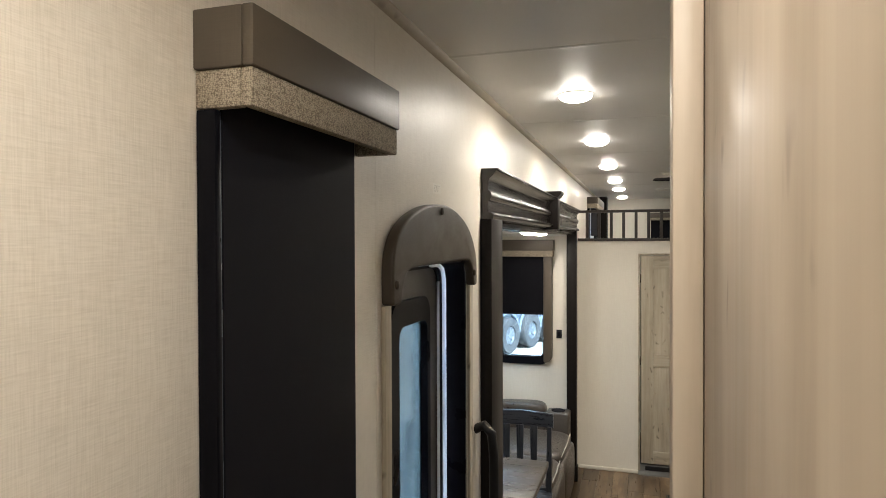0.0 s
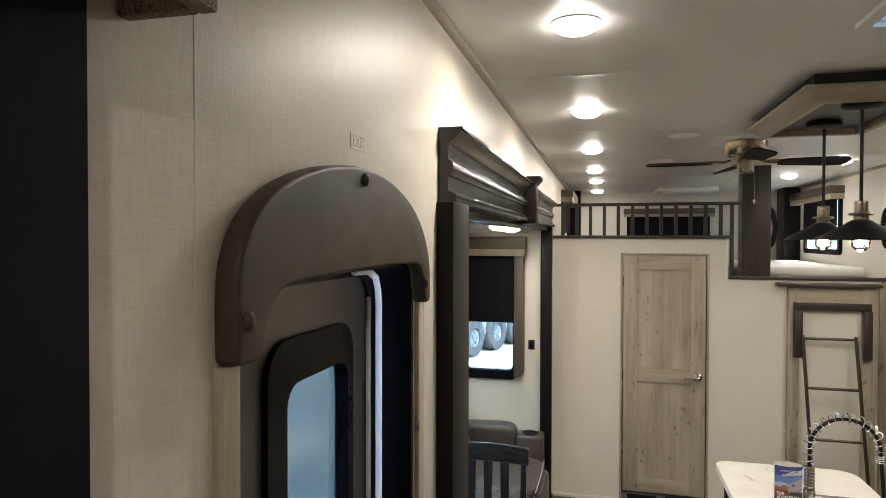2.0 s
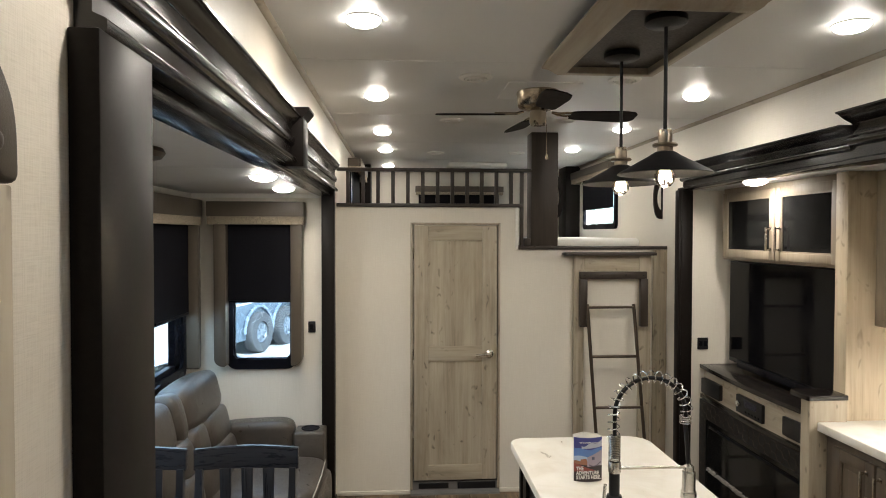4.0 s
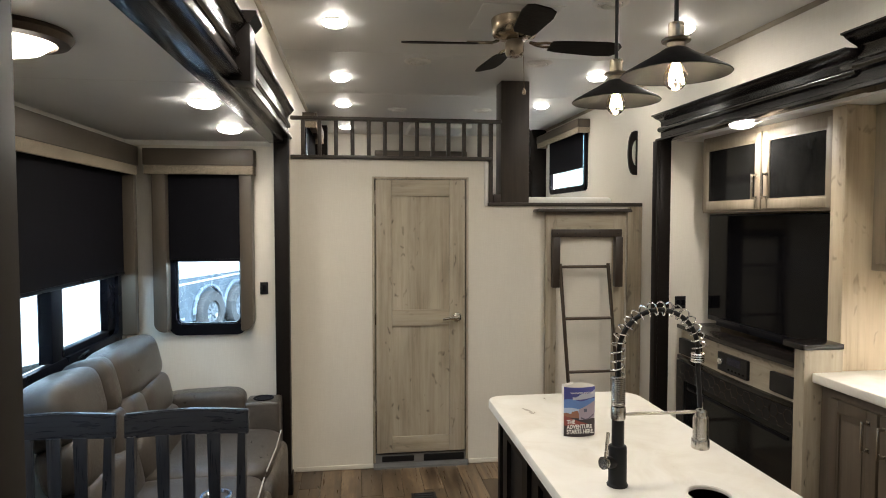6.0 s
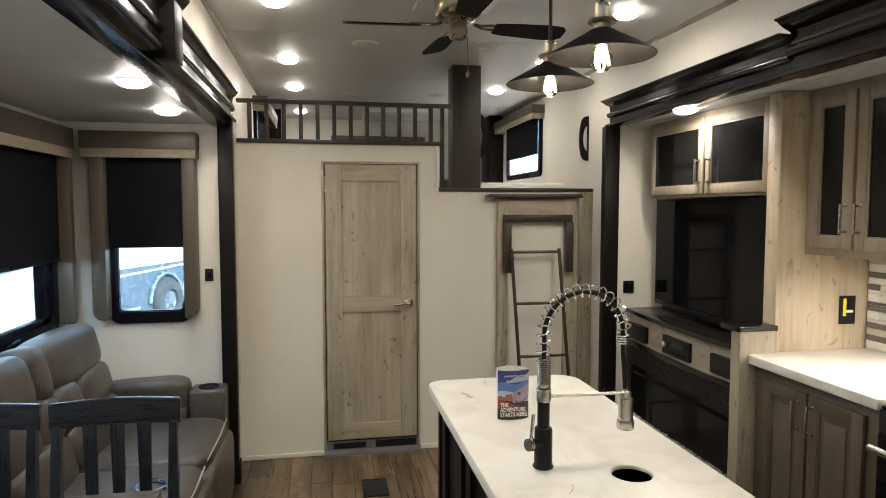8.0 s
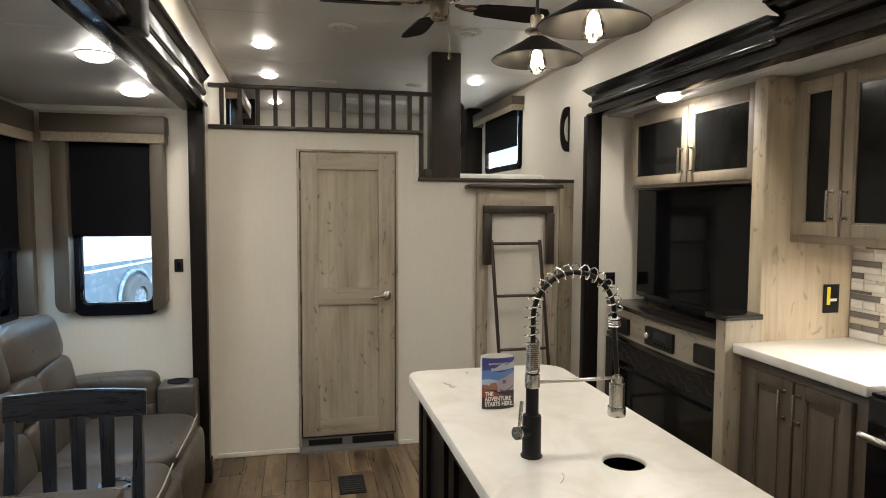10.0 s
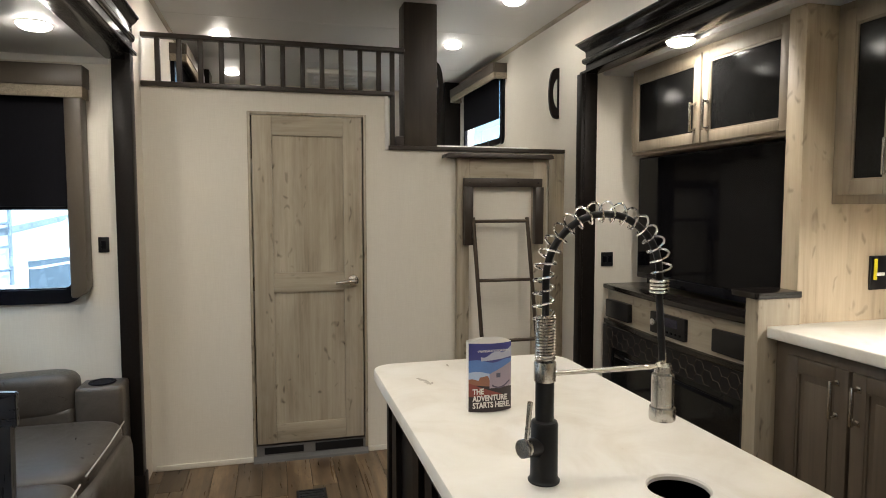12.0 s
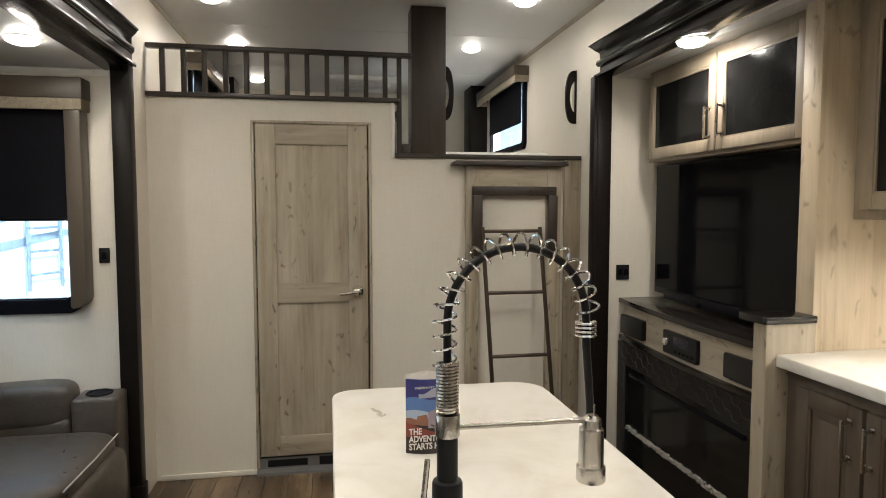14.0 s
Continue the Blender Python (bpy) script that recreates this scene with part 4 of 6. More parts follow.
def ceiling_vent(x, y):
    t = thing("ceiling_vent", "round white ceiling air vent with rings", "vent", (x, y, CEIL), "round ceiling vents")
    bm = bm_new()
    lathe(bm, [(0.0, 0), (0.072, 0), (0.074, -0.004), (0.066, -0.010), (0.052, -0.011), (0.050, -0.003), (0, -0.003)], (x, y, CEIL), 32)
    part("rim", bm, M["white"], t)
    for r in (0.043, 0.028, 0.013):
        bm = bm_new()
        lathe(bm, [(r - 0.005, -0.003), (r - 0.006, -0.015), (r + 0.002, -0.016), (r + 0.004, -0.012), (r + 0.001, -0.003)], (x, y, CEIL), 28)
        part("louvre", bm, M["white"], t)
    bm = bm_new()
    lathe(bm, [(0.0, -0.0035), (0.049, -0.0035)], (x, y, CEIL), 24)
    part("throat", bm, M["black"], t)
    return t


v0 = ceiling_vent(0.29, 4.70)
for q in ((0.95, 4.70), (0.275, 5.74), (0.945, 5.69), (0.26, 7.27), (0.932, 7.22)):
    copy_thing(v0, pose(*q, CEIL))
ac = thing("air_conditioner", "white ceiling air conditioner grille over the loft", "air conditioner", (0.70, 8.2, CEIL))
part("shroud", bx(0.42, 0.98, 7.93, 8.50, CEIL - 0.045, CEIL - 0.0005, 0.015, 3), M["white"], ac)
bm = bm_new()
for k in range(7):
    box(bm, 0.48, 0.92, 8.0 + k * 0.062, 8.03 + k * 0.062, CEIL - 0.05, CEIL - 0.0452, 0.001)
part("louvres", bm, M["ceiling"], ac)

# ---- partition: door, loft railing, ladder ----
door = thing("door_2", "greige knotty wood interior door with two recessed panels, closed", "door", (0.33, BACK, 0.07), kind="structure")
bm = bm_new()
box(bm, 0.030, 0.046, BACK - 0.012, BACK - 0.001, 0.03, 1.803, 0.003)
box(bm, 0.611, 0.627, BACK - 0.012, BACK - 0.001, 0.03, 1.803, 0.003)
box(bm, 0.046, 0.611, BACK - 0.012, BACK - 0.001, 1.788, 1.803, 0.003)
part("casing", bm, M["oak"], door)
bm = bm_new()
box(bm, 0.052, 0.148, BACK - 0.022, BACK + 0.012, 0.095, 1.784, 0.002)
box(bm, 0.506, 0.603, BACK - 0.022, BACK + 0.012, 0.095, 1.784, 0.002)
part("stile", bm, M["oak"], door)
for z0, z1 in ((0.095, 0.195), (0.885, 0.985), (1.684, 1.784)):
    part("rail", bx(0.1482, 0.5058, BACK - 0.022, BACK + 0.012, z0, z1, 0.002), M["oak_x"], door)
for z0, z1 in ((0.195, 0.885), (0.985, 1.684)):
    part("panel", bx(0.1484, 0.5056, BACK - 0.012, BACK + 0.004, z0 + 0.0004, z1 - 0.0004), M["oak"], door)
bm = bm_new()
lathe(bm, [(0, 0), (0.031, 0), (0.033, 0.004), (0.031, 0.010), (0.024, 0.016), (0.014, 0.019), (0.0125, 0.046), (0, 0.047)], (0, 0, 0), 24, Matrix.Translation((0.553, BACK - 0.022, 0.935)) @ pose(0, 0, 0, 90))
tube(bm, [(0.553, BACK - 0.062, 0.935), (0.535, BACK - 0.066, 0.936), (0.50, BACK - 0.066, 0.933), (0.458, BACK - 0.063, 0.929)], [0.013, 0.0125, 0.010, 0.0085], 12)
part("door_handle", bm, M["satin"], door, "brushed nickel lever handle")
for z in (0.30, 0.93, 1.60):
    part("hinge", bx(0.0462, 0.0515, BACK - 0.019, BACK - 0.004, z - 0.035, z + 0.035, 0.001), M["brass"], door)
sill = thing("threshold", "pale metal threshold with two dark air slots under the door", "threshold", (0.33, BACK, 0), kind="structure")
bm = bm_new()
prism(bm, [(BACK - 0.035, 0), (BACK - 0.033, 0.012), (BACK - 0.006, 0.026), (BACK - 0.004, 0.080), (BACK + 0.03, 0.080), (BACK + 0.03, 0)], "x", 0.032, 0.625)
part("sill", bm, M["sill"], sill)
part("slot", bx(0.085, 0.285, BACK - 0.009, BACK - 0.0035, 0.034, 0.070, 0.002), M["black"], sill)
part("slot", bx(0.345, 0.600, BACK - 0.009, BACK - 0.0035, 0.030, 0.074, 0.002), M["black"], sill)

rail = thing("loft_railing", "dark brown wooden loft railing with square balusters", "railing", (0.15, BACK, 1.9))
part("bottom_rail", bx(LW + 0.003, 0.772, BACK - 0.02, BACK + 0.065, 1.9055, 1.928, 0.004), M["walnut_x"], rail)
part("top_rail", bx(LW + 0.003, 0.838, BACK + 0.0, BACK + 0.045, 2.140, 2.162, 0.004), M["walnut_x"], rail)
for k in range(12):
    x = LW + 0.076 + 0.0982 * k
    part("baluster", bx(x - 0.012, x + 0.012, BACK + 0.01, BACK + 0.034, 1.928, 2.140, 0.002), M["walnut"], rail)
part("end_baluster", bx(0.762, 0.786, BACK + 0.012, BACK + 0.036, 1.6485, 2.140, 0.002), M["walnut"], rail)
cap = thing("loft_cap", "dark stained cap board on the low loft wall", "trim", (1.25, BACK, 1.625), kind="structure")
bm = bm_new()
box(bm, 0.748, RW - 0.002, BACK - 0.018, BACK + 0.065, 1.6252, 1.648, 0.004)
part("board", bm, M["walnut_x"], cap)
post = thing("loft_post", "square dark brown post from the loft wall to the ceiling", "post", (0.935, BACK + 0.1, 1.648))
part("shaft", bx(0.838, 1.020, BACK + 0.018, BACK + 0.16, 1.6482, CEIL - 0.001, 0.004), M["walnut"], post)
bm = bm_new()
box(bm, 0.790, 0.836, BACK + 0.01, BACK + 0.06, 1.6482, 1.70, 0.004)
part("foot_block", bm, M["walnut"], post)


def half_moon(name, label, centre, flip=1, axis="x"):
    """A flat grab plate with a half-moon finger hole, its straight edge upright."""
    cx, cy, cz = centre
    o, i = [], []
    N = 22
    for k in range(N + 1):
        w = -math.pi / 2 + math.pi * k / N
        o.append((0.062 * math.cos(w) ** 0.55 if abs(math.cos(w)) > 1e-6 else 0.0, 0.145 * math.sin(w)))
        i.append((0.006 + 0.032 * max(0.0, math.cos(w)), 0.085 * math.sin(w)))
    bm = bm_new()
    if axis == "x":
        ring_prism(bm, [(cy + flip * a, cz + b) for a, b in o], [(cy + flip * a, cz + b) for a, b in i], "x", cx - 0.009, cx + 0.009)
    else:
        ring_prism(bm, [(cx + flip * a, cz + b) for a, b in o], [(cx + flip * a, cz + b) for a, b in i], "y", cy - 0.009, cy + 0.009)
    return whole(name, bm, M["espresso_z"], label, "handle", at=centre)


half_moon("grab_plate", "dark wooden half-moon grab handle on the side wall", (RW - 0.0005, 6.21, 1.978), -1, "y")
half_moon("grab_plate", "dark wooden half-moon grab handle on the loft post", (1.020, BACK + 0.13, 1.985), 1, "y")
for x0, x1, y0, y1 in ((1.62, RW - 0.001, 8.22, 8.5), (LW + 0.001, -0.325, 8.2, 8.45)):
    c = thing("loft_cabinet", "narrow dark loft cabinet reaching the ceiling", "cabinet", ((x0 + x1) / 2, y0, 1.70))
    zb = 1.626 if x0 > 0 else 1.906
    part("body", bx(x0, x1, y0, y1, zb, CEIL - 0.001, 0.003), M["espresso_z"], c)

lad = thing("ladder_station", "greige wood ladder station with dark ledge and bracket", "ladder holder", (1.37, BACK, 0))
bm = bm_new()
box(bm, 1.118, 1.185, BACK - 0.042, BACK - 0.001, 0.0, 1.588, 0.003)
box(bm, 1.560, 1.640, BACK - 0.042, BACK - 0.001, 0.0, 1.588, 0.003)
part("stile", bm, M["oak"], lad)
part("head_board", bx(1.1852, 1.5598, BACK - 0.042, BACK - 0.001, 1.455, 1.588, 0.003), M["oak_x"], lad)
part("backing", bx(1.1852, 1.5598, BACK - 0.014, BACK - 0.001, 0.0, 1.4545), M["wall_far"], lad, "cream backing panel")
bm = bm_new()
prism(bm, [(1.040, 1.588), (1.043, 1.602), (1.055, 1.610), (1.645, 1.610), (1.656, 1.602), (1.659, 1.588)], "y", BACK - 0.10, BACK - 0.001, 0.002)
part("ledge", bm, M["walnut_x"], lad, "dark ledge")
bm = bm_new()
box(bm, 1.148, 1.606, BACK - 0.066, BACK - 0.0425, 1.432, 1.480, 0.003)
box(bm, 1.148, 1.196, BACK - 0.085, BACK - 0.0425, 1.115, 1.4318, 0.003)
box(bm, 1.556, 1.606, BACK - 0.085, BACK - 0.0425, 1.115, 1.4318, 0.003)
brk = part("bracket", bm, M["walnut"], lad, "dark brown U-shaped bracket")
for x, z in ((1.18, 1.455), (1.58, 1.455), (1.30, 1.457), (1.46, 1.457)):
    bm = bm_new()
    lathe(bm, [(0, 0), (0.005, 0.0), (0.004, 0.003), (0, 0.003)], (0, 0, 0), 10, Matrix.Translation((x, BACK - 0.066, z)) @ pose(0, 0, 0, 90))
    part("screw", bm, M["black"], brk)
ladder = thing("ladder", "slim dark bronze metal ladder leaning on its bracket", "ladder", (1.37, BACK - 0.2, 0))


def lad_y(z):
    return BACK - 0.075 - 0.17 * (1.26 - z) / 1.26


for x0, x1 in ((1.197, 1.243), (1.510, 1.562)):
    bm = bm_new()
    tube(bm, [(x0, lad_y(1.265), 1.265), (x1, lad_y(0.0) , 0.006)], 0.011, 10)
    part("side_rail", bm, M["pewter"], ladder)
for z in (1.245, 0.925, 0.60, 0.275):
    k = (1.265 - z) / 1.265
    bm = bm_new()
    tube(bm, [(1.197 + 0.046 * k, lad_y(z), z), (1.510 + 0.052 * k, lad_y(z), z)], 0.0095, 10)
    part("rung", bm, M["pewter"], ladder)

# side strip at the wall corner beside the ladder
part("corner_board", bx(1.668, RW - 0.002, BACK - 0.012, BACK - 0.0005, 0.0, 1.6245, 0.002), M["oak"], lad)


def switch_plate(name, label, x, y, z, toward):
    t = thing(name, label, "switch", (x, y, z))
    if toward == "y":
        part("plate", bx(x - 0.022, x + 0.022, y - 0.008, y, z - 0.034, z + 0.034, 0.003), M["black"], t)
        part("rocker", bx(x - 0.010, x + 0.010, y - 0.012, y - 0.0082, z - 0.018, z + 0.018, 0.002), M["frame"], t)
    return t


switch_plate("light_switch", "black rocker switch on the slide-out end wall", -0.577, 5.87, 1.157, "y")
t = thing("outlet", "black double outlet on the kitchen slide side wall", "outlet", (1.842, 5.764, 1.05))
part("plate", bx(1.808, 1.876, 5.757, 5.7645, 1.012, 1.086, 0.003), M["black"], t)
for x in (1.826, 1.858):
    part("socket", bx(x - 0.011, x + 0.011, 5.753, 5.7568, 1.032, 1.066, 0.002), M["frame"], t)

# ---- seating slide-out: sofa, table, chairs ----
sofa = thing("sofa", "grey-brown leather recliner sofa with stuffed headrests and cup holder arm", "sofa", (-0.85, 5.2, 0))
part("base", bx(-1.20, -0.50, 4.49, 5.80, 0.03, 0.30, 0.02, 3), M["leather"], sofa)
lean = pose(0, 0, 0, 0, -13, 0)
for y0, y1, wing in ((5.015, 5.625, 0.0), (4.49, 5.005, 0.115)):
    ym, yh = (y0 + y1) / 2, (y1 - y0) / 2
    bm = bm_new()
    puff(bm, (-0.735, ym, 0.365), (0.285, yh, 0.098), 0.34, 40, 22, wrinkle=0.012)
    seat = part("seat_cushion", bm, M["leather"], sofa)
    bm = bm_new()
    tube(bm, [(-0.462, y0 + 0.03, 0.437), (-0.455, ym, 0.440), (-0.462, y1 - 0.03, 0.437)], 0.0035, 6)
    part("piping", bm, M["piping"], seat, "pale contrast piping")
    bm = bm_new()
    puff(bm, (-0.475, ym, 0.23), (0.055, yh - 0.005, 0.175), 0.4, 28, 18)
    part("front_pad", bm, M["leather"], sofa)
    # the back: a stitched lumbar pad, two upper pads and a headrest roll
    bm = bm_new()
    puff(bm, (-1.03, ym, 0.505), (0.095, yh, 0.115), 0.5, 36, 22, lean, 0.02)
    part("lumbar_pad", bm, M["leather"], sofa)
    split = y0 + (y1 - y0) * (0.36 if wing == 0 else 0.62)
    for a, c in ((y0, split), (split, y1)):
        bm = bm_new()
        puff(bm, (-1.075, (a + c) / 2, 0.675), (0.085, (c - a) / 2 + 0.004, 0.10), 0.55, 30, 20, lean, 0.02)
        part("back_pad", bm, M["leather"], sofa)
    for a, c in (((y0, y1),) if not wing else ((y0, y1 - wing), (y1 - wing, y1))):
        bm = bm_new()
        puff(bm, (-1.135, (a + c) / 2, 0.852), (0.098, (c - a) / 2 + 0.002, 0.122), 0.52, 36, 22, lean, 0.012)
        head = part("headrest", bm, M["leather"], sofa)
bm = bm_new()
puff(bm, (-0.88, 5.715, 0.54), (0.225, 0.082, 0.095), 0.45, 32, 20, pose(0, 0, 0, 0, -2, 0), 0.01)
part("arm_pad", bm, M["leather"], sofa)
part("arm_body", bx(-1.18, -0.66, 5.64, 5.79, 0.05, 0.50, 0.03, 4), M["leather"], sofa)
bm = bm_new()
box(bm, -0.655, -0.475, 5.632, 5.79, 0.05, 0.578, 0.018, 3)
con = part("cup_console", bm, M["leather"], sofa)
# the ring's flat black disc stands in for the shaded cup well
bm = bm_new()
lathe(bm, [(0.040, 0.0), (0.052, 0.001), (0.054, 0.004), (0.051, 0.007), (0.042, 0.006), (0.039, -0.002), (0.037, 0.004), (0, 0.0035)], (-0.565, 5.71, 0.5775), 28)
part("cup_holder", bm, M["shade"], con, "black cup holder ring with a black disc for its shaded well")
bm = bm_new()
lathe(bm, [(0.044, 0.0), (0.058, 0.0), (0.061, 0.006), (0.058, 0.013), (0.050, 0.013), (0.044, 0.004)], (-0.610, 4.740, 0.462), 32)
whole("metal_ring", bm, M["chrome"], "bright metal cup ring on the sofa seat", "cup ring", at=(-0.610, 4.740, 0.462))

tab = thing("dining_table", "weathered brown wood dining table", "table", (-0.83, 3.62, 0))
part("tabletop", bx(-1.27, -0.405, 3.22, 4.05, 0.718, 0.750, 0.006, 3), M["table"], tab)
part("apron", bx(-1.20, -0.48, 3.30, 3.97, 0.64, 0.7178, 0.004), M["chairwood_x"], tab)
for x in (-1.16, -0.52):
    for y in (3.34, 3.93):
        part("leg", bx(x - 0.03, x + 0.03, y - 0.03, y + 0.03, 0.0, 0.64, 0.005), M["chairwood"], tab)
sheet = whole("paper_sheet", bx(-0.80, -0.62, 3.55, 3.84, 0.7502, 0.7512), M["card"], "white paper sheet on the dining table", "paper", at=(-0.7, 3.7, 0.75))


def chair():
    """A slat-back dining chair at the origin, its back at y = 0, facing -y."""
    t = thing("dining_chair", "blue-black stained wooden slat-back dining chair", "chair", (0, 0, 0), "chairs at the dining table")

    def bend(z):
        return 0.0 if z < 0.45 else -0.02 + 0.045 * ((z - 0.45) / 0.45)

    for x in (-0.176, 0.176):
        bm = bm_new()
        b = bmesh.new()
        rows = []
        for z, w in ((0.0, 0.017), (0.45, 0.017), (0.62, 0.015), (0.825, 0.012)):
            y = bend(z) + (0.03 if z == 0 else 0)
            rows.append([b.verts.new((x + a, y + c, z)) for a, c in ((-w, -0.014), (w, -0.014), (w, 0.014), (-w, 0.014))])
        for a, c in zip(rows, rows[1:]):
            for k in range(4):
                b.faces.new((a[k], a[(k + 1) % 4], c[(k + 1) % 4], c[k]))
        b.faces.new(rows[0])
        b.faces.new(rows[-1])
        bmesh.ops.recalc_face_normals(b, faces=b.faces)
        add_bm(bm, b)
        part("back_post", bm, M["chairwood"], t)
    bm = bm_new()
    b = bmesh.new()
    rows = []
    for k in range(13):
        u = -1 + 2 * k / 12
        y = 0.022 + 0.020 * (1 - u * u)
        zt = 0.905 - 0.006 * abs(u)
        rows.append([b.verts.new((0.198 * u, y - 0.011, 0.818)), b.verts.new((0.198 * u, y + 0.011, 0.818)), b.verts.new((0.198 * u, y + 0.014, zt)), b.verts.new((0.198 * u, y - 0.009, zt))])
    for a, c in zip(rows, rows[1:]):
        for k in range(4):
            b.faces.new((a[k], a[(k + 1) % 4], c[(k + 1) % 4], c[k]))
    b.faces.new(rows[0])
    b.faces.new(rows[-1])
    bmesh.ops.recalc_face_normals(b, faces=b.faces)
    bmesh.ops.bevel(b, geom=[e for e in b.edges if e.is_boundary is False and len(e.link_faces) == 2 and e.calc_face_angle(0) > 0.6], offset=0.003, segments=2, affect="EDGES", clamp_overlap=True)
    add_bm(bm, b)
    part("top_rail", bm, M["chairwood_x"], t)
    for x in (-0.082, 0.0, 0.082):
        bm = bm_new()
        prism(bm, [(x - 0.017, 0.47), (x + 0.017, 0.47), (x + 0.022, 0.822), (x - 0.022, 0.822)], "y", 0.022, 0.034, 0.002)
        part("slat", bm, M["chairwood"], t)
    part("lower_rail", bx(-0.165, 0.165, -0.012, 0.026, 0.44, 0.475, 0.003), M["chairwood_x"], t)
    bm = bm_new()
    prism(bm, rounded(-0.205, 0.205, -0.40, -0.015, 0.04), "z", 0.435, 0.462, 0.006, 3)
    part("seat", bm, M["chairwood_x"], t)
    for x in (-0.175, 0.175):
        part("front_leg", bx(x - 0.018, x + 0.018, -0.385, -0.349, 0.0, 0.435, 0.003), M["chairwood"], t)
    for x in (-0.175, 0.175):
        part("stretcher", bx(x - 0.009, x + 0.009, -0.349, 0.0, 0.17, 0.195, 0.003), M["chairwood"], t)
    return t


c1 = chair()
c1.matrix_basis = pose(-0.628, 4.395, 0)
copy_thing(c1, pose(-1.052, 4.40, 0))

# ---- island with faucet and brochure ----
isl = thing("kitchen_island", "dark kitchen island with white stone-look top and round-cornered edge", "kitchen island", (0.69, 3.78, 0))
IX0, IX1, IY0, IY1, IZ = 0.411, 0.985, 3.06, 4.532, 0.882
HX, HY, HR = 0.770, 3.622, 0.051
# worktop in one mesh, with the finger hole cut through
b = bmesh.new()
outer = rounded(IX0, IX1, IY0, IY1, (0.03, 0.03, 0.085, 0.06), 8)


def hole_ring(z, r):
    return [b.verts.new((HX - r * math.cos(2 * math.pi * (k + 0.5) / 36), HY - r * math.sin(2 * math.pi * (k + 0.5) / 36), z)) for k in range(36)]


def outer_ring(z, d):
    return [b.verts.new((0.698 + (x - 0.698) * (1 - d / 0.3), 3.804 + (y - 3.804) * (1 - d / 0.72), z)) for x, y in outer]


rings = [outer_ring(IZ - 0.034, 0.004), outer_ring(IZ - 0.030, 0.0), outer_ring(IZ - 0.008, 0.0), outer_ring(IZ - 0.002, 0.0025), outer_ring(IZ, 0.008)]
for a, c in zip(rings, rings[1:]):
    for k in range(len(a)):
        b.faces.new((a[k], a[(k + 1) % len(a)], c[(k + 1) % len(c)], c[k]))
top_h, lip_h, low_h = hole_ring(IZ, HR), hole_ring(IZ - 0.003, HR - 0.003), hole_ring(IZ - 0.009, HR - 0.003)
for a, c in ((top_h, lip_h), (lip_h, low_h)):
    for k in range(36):
        b.faces.new((a[k], a[(k + 1) % 36], c[(k + 1) % 36], c[k]))
for ring_o, ring_i in ((rings[-1], top_h), (rings[0], low_h)):
    for k in range(36):
        b.faces.new((ring_o[k], ring_o[(k + 1) % 36], ring_i[(k + 1) % 36], ring_i[k]))
bmesh.ops.recalc_face_normals(b, faces=b.faces)
top = part("worktop", b, M["counter"], isl, "white stone-look worktop")
bm = bm_new()
tube(bm, [(0.603, 3.592, IZ + 0.0004), (0.603, 3.58, IZ + 0.0004), (0.594, 3.562, IZ + 0.0004), (0.580, 3.545, IZ + 0.0004)], 0.0007, 5)
part("hairline", bm, M["cab"], top, "short dark hairline on the worktop")
bm = bm_new()
BX, CX, BYY, CY = IX0 + 0.05, IX1 - 0.05, IY0 + 0.05, IY1 - 0.06
box(bm, BX, BX + 0.018, BYY, CY, 0.08, IZ - 0.0345, 0.002)
box(bm, CX - 0.018, CX, BYY, CY, 0.08, IZ - 0.0345, 0.002)
box(bm, BX + 0.018, CX - 0.018, BYY, BYY + 0.018, 0.08, IZ - 0.0345)
box(bm, BX + 0.018, CX - 0.018, CY - 0.018, CY, 0.08, IZ - 0.0345)
box(bm, BX + 0.018, CX - 0.018, BYY + 0.018, CY - 0.018, 0.08, 0.10)
part("body", bm, M["espresso_z"], isl)
# black sheet added below the hole to stand in for its shaded inside
part("hole_liner", bx(HX - 0.12, HX + 0.12, HY - 0.12, HY + 0.12, IZ - 0.085, IZ - 0.08), M["shade"], isl, "black sheet added for the shaded inside of the hole")
part("toe_kick", bx(IX0 + 0.09, IX1 - 0.09, IY0 + 0.09, IY1 - 0.10, 0.0, 0.08), M["black"], isl)
for y0, y1 in ((3.16, 3.56), (3.62, 4.02), (4.08, 4.40)):
    bm = bm_new()
    ring_prism(bm, rounded(y0, y1, 0.14, 0.84, 0.003, 1), rounded(y0 + 0.06, y1 - 0.06, 0.20, 0.78, 0.003, 1), "x", IX0 + 0.036, IX0 + 0.05)
    part("panel_frame", bm, M["espresso_z"], isl)
    bm = bm_new()
    ring_prism(bm, rounded(y0, y1, 0.14, 0.84, 0.003, 1), rounded(y0 + 0.06, y1 - 0.06, 0.20, 0.78, 0.003, 1), "x", IX1 - 0.05, IX1 - 0.036)
    part("panel_frame", bm, M["espresso_z"], isl)
for x in (IX0 + 0.036, IX1 - 0.07):
    part("corner_post", bx(x, x + 0.034, IY1 - 0.085, IY1 - 0.05, 0.08, IZ - 0.035, 0.003), M["espresso_z"], isl)

